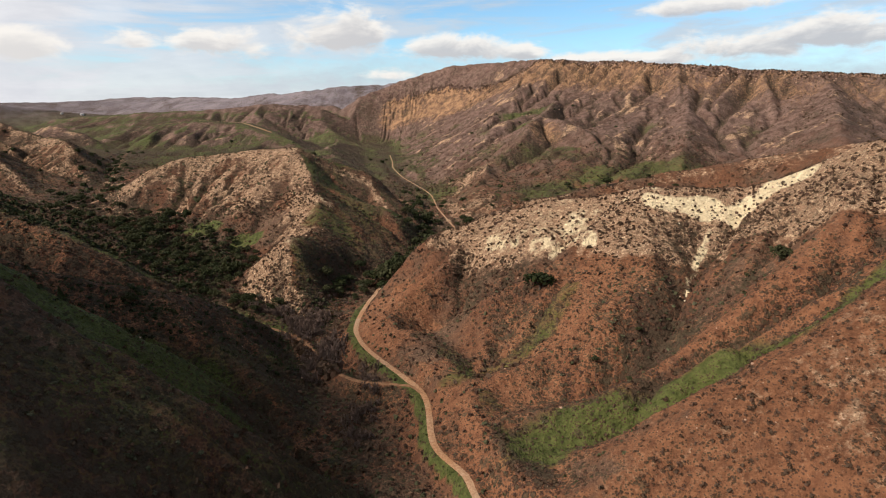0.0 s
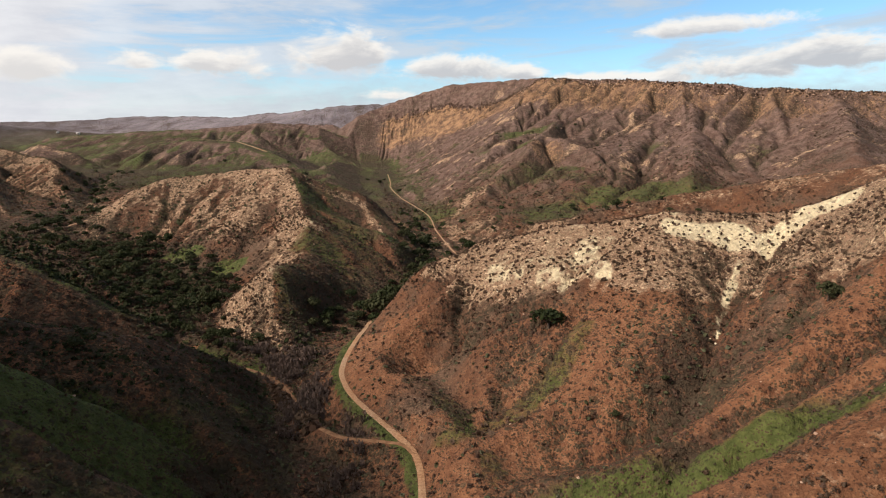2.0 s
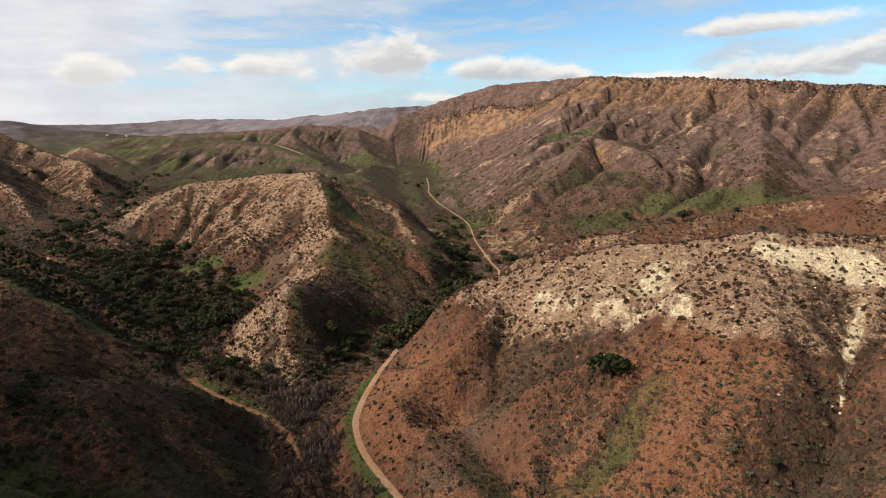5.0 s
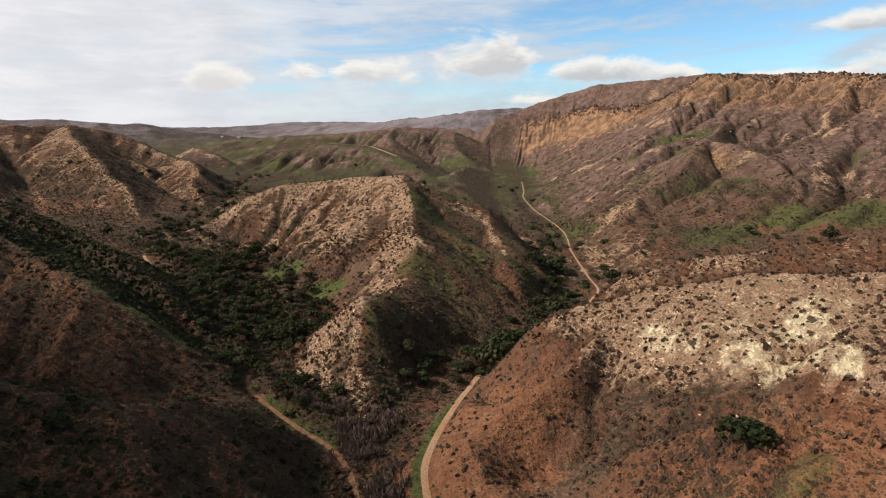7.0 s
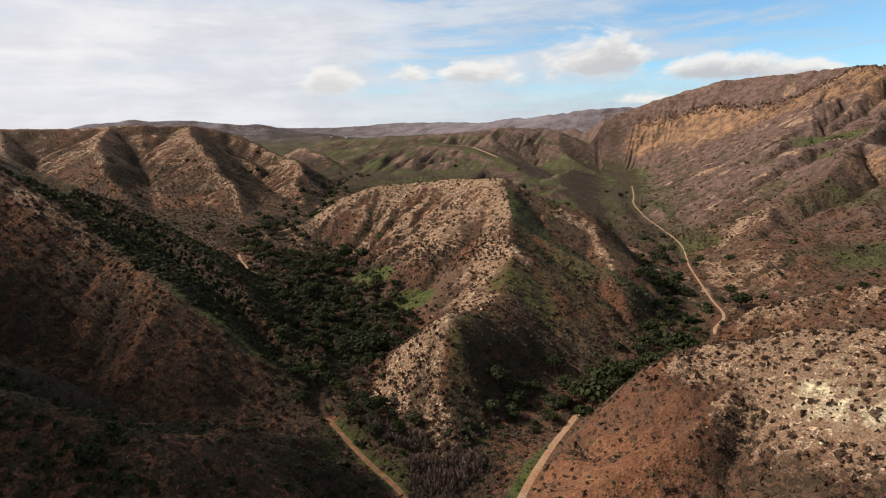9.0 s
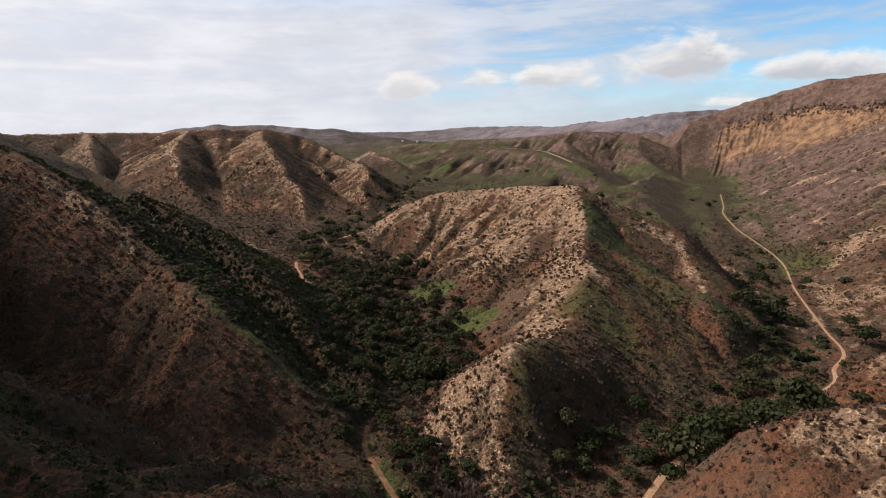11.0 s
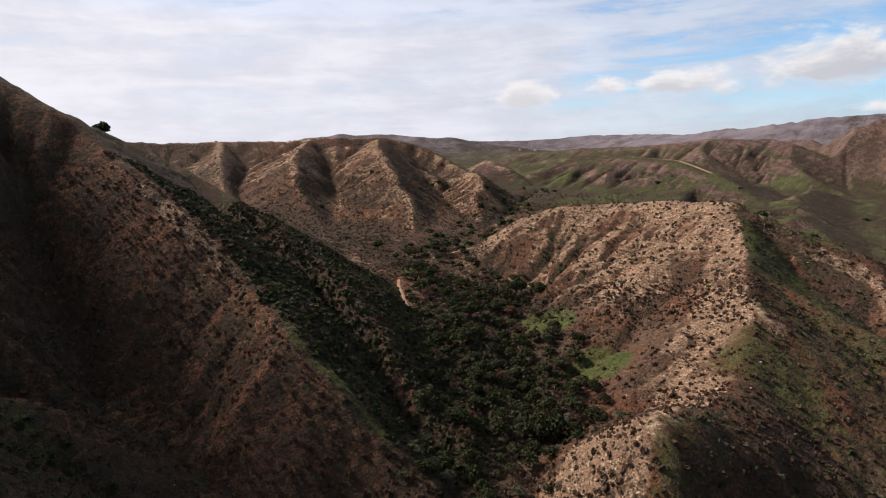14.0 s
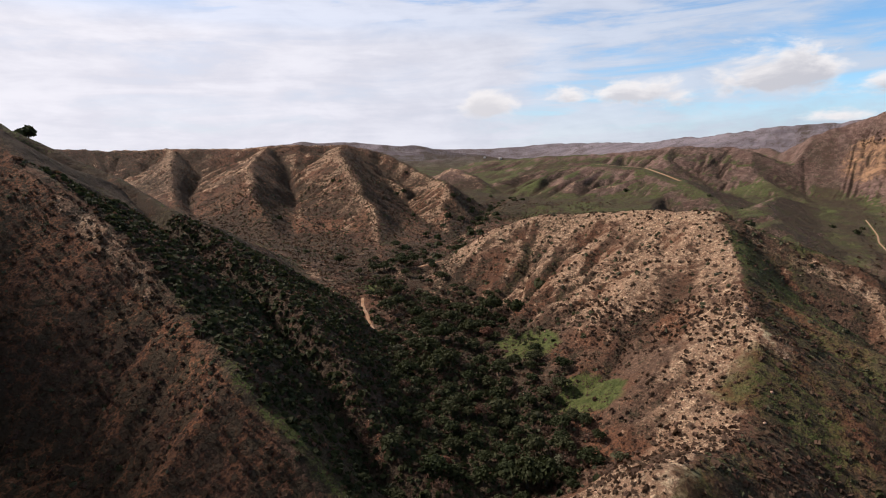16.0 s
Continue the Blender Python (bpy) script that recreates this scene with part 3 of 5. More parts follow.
def weather(x0, x1, y0, y1, cell, turns, bite):
    """How running water has cut branching gullies into the slopes: the change of height on an even grid, and how much water gathers there."""
    gx, gy = np.arange(x0, x1, cell), np.arange(y0, y1, cell)
    X, Y = np.meshgrid(gx, gy)
    first = lay_of_land(X, Y)[0] + 1.2 * layers(X / 19, Y / 19, 611, 4) + 0.25 * layers(X / 5, Y / 5, 612, 2)
    z, (ny, nx) = first.copy(), first.shape
    index = np.arange(ny * nx).reshape(ny, nx)
    soft = (1 + 1.6 * ease(-330, -450, X) * ease(480, 540, Y) + 0.7 * ease(560, 720, Y) * (X > -100)).ravel()
    for _ in range(turns):
        best, to, gap = np.zeros(z.shape), index.copy(), np.ones(z.shape)
        for dj in (-1, 0, 1):
            for di in (-1, 0, 1):
                if di or dj:
                    a, b = (slice(max(0, -dj), ny - max(0, dj)), slice(max(0, -di), nx - max(0, di))), (slice(max(0, dj), ny + min(0, dj)), slice(max(0, di), nx + min(0, di)))
                    far = cell * math.hypot(di, dj)
                    fall = (z[a] - z[b]) / far
                    m = fall > best[a]
                    best[a], to[a], gap[a] = np.where(m, fall, best[a]), np.where(m, index[b], to[a]), np.where(m, far, gap[a])
        order = np.argsort(z, axis=None).tolist()
        down, water = to.ravel().tolist(), [cell * cell] * (ny * nx)
        for i in reversed(order):
            if down[i] != i:
                water[down[i]] += water[i]
        flow = np.array(water)
        cut = (bite * soft * np.sqrt(np.minimum(flow, 30000.0)) / gap.ravel()).tolist()
        high = z.ravel().tolist()
        for i in order:
            high[i] = (high[i] + cut[i] * high[down[i]]) / (1 + cut[i])
        z = np.array(high).reshape(ny, nx)
        z = z + 0.12 * (smear(z, 1, 1) - z)
    change = z - first
    change = change - 0.92 * smear(change, int(26 / cell))
    change = 7 * np.tanh(change / 7)
    edge = ease(0, 6, np.minimum(np.minimum(np.arange(nx), nx - 1 - np.arange(nx))[None, :], np.minimum(np.arange(ny), ny - 1 - np.arange(ny))[:, None]))
    return gx, gy, change * edge, np.log10(flow.reshape(ny, nx) / cell ** 2)


def worn(x, y, what=2):
    gx, gy = WORN[:2]
    v, cell = WORN[what], gx[1] - gx[0]
    u, w = np.clip((x - gx[0]) / cell, 0, len(gx) - 1.001), np.clip((y - gy[0]) / cell, 0, len(gy) - 1.001)
    i, j = u.astype(int), w.astype(int)
    u, w = u - i, w - j
    return (v[j, i] * (1 - u) + v[j, i + 1] * u) * (1 - w) + (v[j + 1, i] * (1 - u) + v[j + 1, i + 1] * u) * w


WORN = weather(-1050, 800, 80, 1560, 3.0, 8, 0.05)


def ground(x, y):
    """Height of the ground, and masks: distance to crest, to creek and to a road."""
    x, y = np.asarray(x, float), np.asarray(y, float)
    h, crest, creek = lay_of_land(x, y)
    h = h + worn(x, y)
    rough = 1.4 * layers(x / 22, y / 22, 11, 3) + 1.5 * (0.6 - np.abs(layers(x / 17, y / 17, 23, 4))) + 0.55 * (1 - 2 * np.abs(layers(x / 6, y / 6, 21, 3)))
    rough = rough + ease(500, 900, np.hypot(x, y)) * (5 * (0.6 - np.abs(layers(x / 55, y / 55, 25, 5))) + 3 * layers(x / 90, y / 90, 26, 4))
    rough = rough + ease(1500, 2300, np.hypot(x, y)) * (9 * layers(x / 240, y / 240, 27, 4) - 8 * np.abs(layers(x / 130, y / 130, 28, 3)))
    h = h + rough * ease(0, 12, creek + np.maximum(y - 1000, 0))
    road = np.full(x.shape, 1e9)
    for wide, line in ROADS.values():
        d, z, _, _ = along(line, x, y)
        h = h + (z - h) * (1 - ease(wide * 0.75, wide * 0.75 + 5 + 0.035 * np.maximum(y - 420, 0), d))
        road = np.minimum(road, d - wide / 2)
    return h, crest, creek, road


def stretch(inner, outer, lo, hi, step, before, after):
    """Grid lines: even between inner and outer, then wider and wider to lo and hi."""
    mid = list(np.arange(inner, outer, step))
    a, s = inner, step
    while a > lo:
        s *= before
        a -= s
        mid.insert(0, a)
    a, s = outer, step
    mid.append(a)
    while a < hi:
        s *= after
        a += s
        mid.append(a)
    return np.array(mid)


def mesh_of(name, verts, quads):
    me = bpy.data.meshes.new(name)
    verts, quads = np.asarray(verts, np.float32), np.asarray(quads, np.int32)
    n = quads.shape[1]
    me.vertices.add(len(verts))
    me.vertices.foreach_set("co", verts.ravel())
    me.loops.add(quads.size)
    me.loops.foreach_set("vertex_index", quads.ravel())
    me.polygons.add(len(quads))
    me.polygons.foreach_set("loop_start", np.arange(0, quads.size, n, dtype=np.int32))
    me.update(calc_edges=True)
    return me


def add_ground():
    gx = stretch(-330, 250, -4300, 4300, GRID, 1.01, 1.013)
    gy = stretch(110, 560, -1500, 4400, GRID, 1.05, 1.0095)
    X, Y = np.meshgrid(gx, gy)
    Z, crest, creek, road = ground(X, Y)
    ny, nx = X.shape
    i = np.arange(ny * nx).reshape(ny, nx)
    quads = np.stack([i[:-1, :-1], i[:-1, 1:], i[1:, 1:], i[1:, :-1]], -1).reshape(-1, 4)
    me = mesh_of("ground", np.stack([X, Y, Z], -1).reshape(-1, 3), quads)
    me.polygons.foreach_set("use_smooth", np.ones(len(quads), bool))
    masks = cover(X, Y, Z, crest, creek, road, np.gradient(Z, gx, axis=1), np.gradient(Z, gy, axis=0))
    LAND.update(masks, gx=gx, gy=gy, z=Z)
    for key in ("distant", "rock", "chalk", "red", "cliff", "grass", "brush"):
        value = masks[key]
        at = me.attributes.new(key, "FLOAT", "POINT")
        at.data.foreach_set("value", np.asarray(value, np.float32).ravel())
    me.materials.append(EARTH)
    ob = new("ground", me)
    return tagged(ob, "brown and green scrub-covered hills with pale rocky crests", "ground", kind="structure")


def spot(X, Y, cx, cy, rx, ry=None, soft=0.45):
    """A ragged patch: 1 in its middle, 0 outside."""
    ry = ry or rx
    r = np.hypot((X - cx) / rx, (Y - cy) / ry) + 0.35 * layers(X / (0.5 * rx), Y / (0.5 * ry), 77, 3)
    return 1 - ease(1 - soft, 1 + soft, r)


def strip(X, Y, line, wide, soft=0.5):
    d, _, s, side = along([(a, b, 0) for a, b in line], X, Y)
    return 1 - ease(wide * (1 - soft), wide * (1 + soft), d + 0.5 * wide * layers(X / (2.2 * wide), Y / (2.2 * wide), 78, 3))


def cover(X, Y, Z, crest, creek, road, zx, zy):
    """What covers the ground, 0 to 1: pale rock, chalk, red bare soil, orange cliff, grass and brush; distant is for
    painted haze.
    """
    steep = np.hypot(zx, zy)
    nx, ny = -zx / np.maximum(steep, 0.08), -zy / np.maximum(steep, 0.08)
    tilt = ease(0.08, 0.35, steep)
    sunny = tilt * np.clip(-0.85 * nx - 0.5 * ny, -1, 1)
    patch, fine = layers(X / 60, Y / 60, 71), layers(X / 14, Y / 14, 72)
    mid = layers(X / 30, Y / 30, 73)
    far = np.hypot(X, Y)
    near = {k: along(RIDGES[k][4], X, Y) for k in ("pale_ridge", "middle_hill", "middle_spur", "pyramid", "left_spur", "west_range", "near_right", "near_left", "behind_pale", "pale_spur", "dark_spur")}

    def by(k, a, b):
        return 1 - ease(a, b, near[k][0] + 0.25 * b * fine)

    pale_part = ease(5, 85, near["pale_ridge"][2] + 22 * mid + 14 * fine) * (1 - ease(262, 302, near["pale_ridge"][2]))
    rock = (1.3 + 0.3 * layers(near["pale_ridge"][2] / 7, near["pale_ridge"][0] / 30, 87)) * by("pale_ridge", 30, 62) * pale_part * np.where(near["pale_ridge"][3] < 0, 1, 0.75)
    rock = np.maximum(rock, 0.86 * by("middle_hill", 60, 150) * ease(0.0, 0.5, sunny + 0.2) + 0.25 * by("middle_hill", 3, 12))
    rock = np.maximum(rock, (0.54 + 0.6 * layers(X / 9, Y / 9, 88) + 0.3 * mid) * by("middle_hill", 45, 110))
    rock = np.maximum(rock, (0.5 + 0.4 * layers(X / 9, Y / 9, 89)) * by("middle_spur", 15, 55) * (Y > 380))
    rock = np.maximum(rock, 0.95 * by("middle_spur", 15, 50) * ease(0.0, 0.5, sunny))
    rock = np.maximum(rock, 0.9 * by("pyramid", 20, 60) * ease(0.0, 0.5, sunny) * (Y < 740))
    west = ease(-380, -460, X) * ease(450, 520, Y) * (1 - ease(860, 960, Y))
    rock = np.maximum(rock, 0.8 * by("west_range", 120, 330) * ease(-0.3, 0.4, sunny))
    rock = rock + (0.1 + 0.55 * layers(X / 12, Y / 12, 94)) * west
    rock = np.maximum(rock, 0.72 * by("behind_pale", 12, 50) * (near["behind_pale"][3] < 0))
    rock = rock + 0.26 * patch + 0.3 * fine - 0.26 + 0.35 * (1 - ease(2, 9, crest)) * (Y > 480) * (X < 300)
    rock = np.maximum(rock, 0.95 * spot(X, Y, -111, 346, 17, 26))
    rock = np.maximum(rock, 0.8 * spot(X, Y, -98, 438, 13, 12))
    rock = np.maximum(rock, 0.5 * strip(X, Y, [(-302, 288), (-265, 296), (-250, 297)], 4))
    rock = np.maximum(rock, 0.6 * spot(X, Y, 98, 138, 44, 22) * (0.7 + 0.6 * mid))
    rock = np.maximum(rock, (0.12 + 0.6 * layers(X / 26, Y / 26, 81) + 0.45 * layers(X / 9, Y / 9, 82) + 0.25 * patch) * (far > 600) * (X > -60) * (Y > 560) * ease(0.12, 0.3, steep))
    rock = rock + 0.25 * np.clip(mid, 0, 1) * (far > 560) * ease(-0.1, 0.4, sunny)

    chalk = strip(X, Y, [(106, 282), (117, 277), (128, 272), (138, 266), (149, 267), (158, 266), (168, 260)], 6.0) * (0.8 + 0.6 * fine)
    chalk = np.maximum(chalk, 0.6 * strip(X, Y, [(138, 266), (124, 257), (112, 242), (104, 230)], 2.2) * (0.7 + 0.8 * layers(X / 4, Y / 4, 84)))
    chalk = np.maximum(chalk, 0.62 * strip(X, Y, [(36, 302), (46, 291), (58, 279), (71, 271)], 7) * (0.5 + 1.3 * layers(X / 5, Y / 8, 85, 4)))
    chalk = np.maximum(chalk, 0.6 * spot(X, Y, 60, 285, 20, 10) * (0.6 + 1.1 * layers(X / 6, Y / 11, 79, 5)))
    chalk = np.maximum(chalk, 0.5 * strip(X, Y, [(121, 256), (112, 242), (102, 228), (95, 218)], 1.2) * (0.8 + 0.8 * layers(X / 3, Y / 3, 80)))
    chalk = np.maximum(chalk, 0.48 * strip(X, Y, [(38, 312), (56, 304), (78, 294), (106, 284)], 18) * (0.7 + 0.9 * fine))
    chalk = np.maximum(chalk, 0.48 * strip(X, Y, [(99, 291), (79, 287), (64, 277), (56, 274)], 3.5) * (0.8 + 0.8 * layers(X / 4, Y / 4, 83)))
    chalk = np.maximum(chalk, 0.4 * strip(X, Y, [(150, 272), (180, 250), (205, 232)], 8) * (0.6 + fine))
    chalk = np.maximum(chalk, 0.42 * spot(X, Y, -97, 351, 6, 8))
    chalk = np.maximum(chalk, 0.42 * spot(X, Y, -96, 439, 6, 6))
    chalk = np.maximum(chalk, 0.4 * spot(X, Y, -142, 533, 5, 5))

    red = 0.34 + 0.35 * patch + 0.3 * mid + 0.25 * fine
    red = red + 0.55 * spot(X, Y, -26, 272, 26, 34) + 0.5 * spot(X, Y, 5, 172, 8, 16)
    red = red + 0.1 * by("behind_pale", 20, 50) + 0.4 * by("pale_spur", 12, 34) + 0.42 * by("near_right", 25, 70) + 0.25 * by("near_left", 5, 16)
    flank = (near["left_spur"][3] < 0) * ease(2, 10, near["left_spur"][0]) * (1 - ease(58, 78, near["left_spur"][0] + 8 * fine)) * (X < -125)
    red = red + (0.55 + 0.5 * mid + 0.3 * fine) * flank
    red = red + 0.6 * spot(X, Y, -108, 324, 20, 18)
    red = red - 0.35 * ease(0.1, 0.7, layers(X / 45, Y / 45, 86)) * (far < 620) * (1 - flank)
    red = np.where(far > 620, 0.1 + 0.4 * patch + 0.3 * mid, red) + 0.8 * west
    red = red + 0.75 * spot(X, Y, -112, 226, 34, 26) + 0.4 * spot(X, Y, -140, 205, 18, 14)

    md, mz, ms, mside = along(MESA, X, Y)
    cliff = (mside < 0) * (1 - ease(45, 120, md + 26 * patch + 22 * mid)) * (0.5 + 0.5 * (1 - ease(700, 1150, ms)) + 0.25 * patch)
    cliff = cliff * ease(250, 330, ms)
    cliff = np.maximum(cliff, 0.6 * spot(X, Y, 145, 825, 26, 40))

    grass = 0.16 - 0.28 * sunny + 0.4 * layers(X / 90, Y / 90, 74) + 0.22 * fine - 0.25 * steep
    grass = grass + 0.3 * ease(0.0, 0.6, tilt * nx) * ease(-300, -60, -far + 500)
    grass = np.maximum(grass, 0.9 * strip(X, Y, [(26, 163), (46, 171), (60, 172), (78, 168), (97, 165), (108, 163)], 9, 0.9) + 0.1 * fine)
    grass = np.maximum(grass, 0.75 * strip(X, Y, [(104, 161), (122, 164), (150, 176)], 6))
    grass = np.maximum(grass, 0.5 * strip(X, Y, [(4, 205), (28, 219), (45, 230), (58, 244)], 7))
    grass = np.maximum(grass, 0.85 * spot(X, Y, -104, 172, 42, 28))
    grass = np.maximum(grass, 0.75 * strip(X, Y, [(-84, 279), (-104, 289), (-135, 306)], 4.5, 0.8))
    for cx, cy, rx, ry, v in ((-193, 437, 16, 14, 1), (-150, 410, 14, 12, 1), (-84, 418, 24, 20, 0.55), (-308, 450, 9, 12, 1), (-70, 468, 20, 26, 0.5), (-522, 925, 45, 60, 1),
                              (-119, 968, 60, 60, 0.95), (112, 614, 44, 40, 0.62), (208, 656, 70, 46, 0.6), (145, 990, 50, 40, 0.65), (270, 640, 60, 40, 0.55), (-545, 533, 20, 10, 0.8), (-470, 310, 60, 22, 0.7), (-12, 690, 30, 60, 0.6)):
        grass = np.maximum(grass, v * spot(X, Y, cx, cy, rx, ry))
    plain = ease(640, 780, Y) * np.maximum(ease(-10, -120, X), 0.6 * (Z < 75)) * (1 - ease(2300, 2700, far)) * (Z < 125) * ease(0.62, 0.3, steep)
    grass = np.maximum(grass, plain * (0.92 + 0.45 * patch + 0.35 * mid))
    grass = np.maximum(grass, 0.5 * ease(0.1, 0.5, tilt * nx) * (1 - ease(40, 90, near["middle_spur"][0])) * ease(30, 60, near["middle_hill"][0]) * (X > -100) * (0.75 + 0.6 * mid))
    grass = np.maximum(grass, (0.08 + 0.6 * layers(X / 70, Y / 70, 97) + 0.3 * mid) * (X > -60) * (Y > 600) * ease(150, 90, Z))
    grass = grass - 0.6 * spot(X, Y, -14, 275, 34, 36) - 0.3 * west * ease(0.15, 0.4, steep)
    upper = by("near_left", 14, 34) * (X < -60) * (Y < 275)
    grass, red = grass - 0.6 * upper, red + 0.5 * upper
    rd, _, _, rside = along(ROADS["main_road"][1], X, Y)
    verge = (1 - ease(1.3, 2.6, np.abs(rd - 2.8))) * ease(120, 150, Y) * (1 - ease(300, 345, Y)) * (rside > 0)
    grass = np.maximum(grass, verge * 1.0)
    grass = grass - 0.7 * flank + 0.9 * flank * spot(X, Y, -225, 240, 14, 9)
    north = (near["left_spur"][3] > 0) * (1 - ease(70, 100, near["left_spur"][0])) * ease(3, 12, near["left_spur"][0]) * (near["left_spur"][2] < 320)
    north = np.maximum(north, (1 - ease(50, 75, near["dark_spur"][0])) * ((near["dark_spur"][3] > 0) | (near["left_spur"][3] > 0)) * (near["left_spur"][2] < 320))
    north = north * ease(-140, -160, X)
    sage = (1 - ease(30, 50, near["near_left"][0])) * (X < -75) * (Y < 262) * (near["near_left"][3] < 0)
    grass, red = np.maximum(grass, 0.5 * sage * (0.7 + 0.8 * mid)), red * (1 - 0.55 * sage)
    grass = np.maximum(grass, 0.42 * north * (0.85 + 0.6 * mid))
    dip = worn(X, Y)
    rill, rib = np.clip(-dip / 3.5, 0, 1), np.clip(dip / 1.6, 0, 1)
    rock, red, grass = rock + (0.22 * rib - 0.3 * rill) * (rock > 0.05), red + 0.15 * rib - 0.2 * rill, grass + 0.12 * rill
    rock, red = rock * (1 - north), red * (1 - 0.8 * north)
    rock, red = rock * (1 - 0.8 * np.clip(grass, 0, 1)), red * (1 - 0.5 * np.clip(grass, 0, 1))

    # thicker scrub on slopes turned from the sun; its dark tone adds shade
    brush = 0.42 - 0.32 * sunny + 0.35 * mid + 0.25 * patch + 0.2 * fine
    brush = brush + 0.35 * spot(X, Y, 28, 268, 24, 26) + 0.4 * rill - 0.15 * rib + 0.28 * west
    brush = brush - 0.4 * spot(X, Y, -26, 272, 24, 30) - 0.7 * chalk + 0.25 * (1 - ease(8, 30, creek))
    # flank: dark bushes, with extra brush colour standing in for shade
    brush = brush + 0.22 * flank - 0.6 * spot(X, Y, -112, 336, 22, 32) + 0.5 * north + 0.5 * (1 - ease(15, 45, creek)) * (X < -95) * (Y < 560)
    brush = np.where(road < 1.0, 0, brush) * (1 - 0.75 * ease(0.5, 0.9, grass) * (far < 600)) + 0.25 * plain
    # distant: share of the far soil tone and painted haze colour
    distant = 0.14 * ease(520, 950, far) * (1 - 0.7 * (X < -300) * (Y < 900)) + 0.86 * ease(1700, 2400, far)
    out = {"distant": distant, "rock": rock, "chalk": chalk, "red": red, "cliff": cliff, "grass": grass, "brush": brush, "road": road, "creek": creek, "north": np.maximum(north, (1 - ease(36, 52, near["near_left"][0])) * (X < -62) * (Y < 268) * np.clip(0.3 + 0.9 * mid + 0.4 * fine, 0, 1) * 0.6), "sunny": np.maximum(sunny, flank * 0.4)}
    return {k: np.clip(v, 0, 1) if k not in ("road", "creek", "sunny") else v for k, v in out.items()}


GRID = 2.0
LAND = {}
add_ground()


def smooth_line(line, step):
    """The line with points every step metres, rounded at its bends."""
    p = np.array(line, float)
    q = [np.array(p[0])]
    for k in range(len(p) - 1):
        a, b, c, d = p[max(k - 1, 0)], p[k], p[k + 1], p[min(k + 2, len(p) - 1)]
        n = max(2, int(np.linalg.norm(c - b) / step))
        for j in range(1, n + 1):
            t = j / n
            q.append(0.5 * (2 * b + (c - a) * t + (2 * a - 5 * b + 4 * c - d) * t * t + (3 * b - a - 3 * c + d) * t ** 3))
    return np.array(q)


def sample(key, x, y):
    """A mask or the height of the built ground at any place."""
    gx, gy, v = LAND["gx"], LAND["gy"], LAND[key]
    i = np.clip(np.searchsorted(gx, x) - 1, 0, len(gx) - 2)
    j = np.clip(np.searchsorted(gy, y) - 1, 0, len(gy) - 2)
    u, w = (x - gx[i]) / (gx[i + 1] - gx[i]), (y - gy[j]) / (gy[j + 1] - gy[j])
    return (v[j, i] * (1 - u) + v[j, i + 1] * u) * (1 - w) + (v[j + 1, i] * (1 - u) + v[j + 1, i + 1] * u) * w


def add_road(name, wide, line, label):
    p = smooth_line(line, 2.5)
    d = np.gradient(p[:, :2], axis=0)
    side = np.stack([-d[:, 1], d[:, 0]], -1) / np.linalg.norm(d, axis=1)[:, None]
    cols = [-0.5, -0.3, -0.1, 0.1, 0.3, 0.5]
    verts = []
    for c in cols:
        w = wide * (1 + 0.12 * grain(np.arange(len(p)) / 4, np.full(len(p), c * 9), 8)) * (1 - 0.4 * ease(330, 560, p[:, 1]) * (wide < 4))
        xy = p[:, :2] + side * (c * w)[:, None]
        z = np.maximum(sample("z", xy[:, 0], xy[:, 1]), ground(xy[:, 0], xy[:, 1])[0]) + 0.4 * ease(500, 1000, xy[:, 1]) + (0.12 if abs(c) < 0.5 else 0.04) - (0.05 if abs(c) == 0.3 else 0)
        verts.append(np.column_stack([xy, z]))
    V = np.stack(verts, 1)
    n, m = V.shape[:2]
    i = np.arange(n * m).reshape(n, m)
    quads = np.stack([i[:-1, :-1], i[:-1, 1:], i[1:, 1:], i[1:, :-1]], -1).reshape(-1, 4)
    me = mesh_of(name, V.reshape(-1, 3), quads)
    me.polygons.foreach_set("use_smooth", np.ones(len(quads), bool))
    me.materials.append(RUST if "orange" in label else DIRT)
    return tagged(new(name, me), label, "road", kind="structure")


add_road("road", *ROADS["main_road"], "pale brown rutted dirt road winding along the valley")
add_road("road", *ROADS["branch_track"], "orange-brown dirt track leading into the wooded canyon")
add_road("road", *ROADS["canyon_path"], "narrow pale footpath climbing out of the wooded canyon")
add_road("road", *ROADS["upper_path"], "short stretch of pale footpath between the canyon trees")
add_road("road", *ROADS["ridge_road"], "pale dirt road running over a distant hill")


# ---- plants and stones ----
RNG = np.random.default_rng(7)


def leaf_quads(centres, normals, sizes, rng):
    """Small ragged leaf clumps as quads round their centres."""
    n = len(centres)
    side = np.cross(normals, rng.normal(size=(n, 3)))
    side /= np.linalg.norm(side, axis=1)[:, None] + 1e-9
    up = np.cross(normals, side)
    q = []
    for a, b in ((-1, -1), (1, -1), (1, 1), (-1, 1)):
        j = rng.uniform(0.65, 1.25, (n, 2))
        q.append(centres + (side * (a * j[:, 0])[:, None] + up * (b * j[:, 1])[:, None]) * sizes[:, None] * 0.5)
    return np.stack(q, 1)


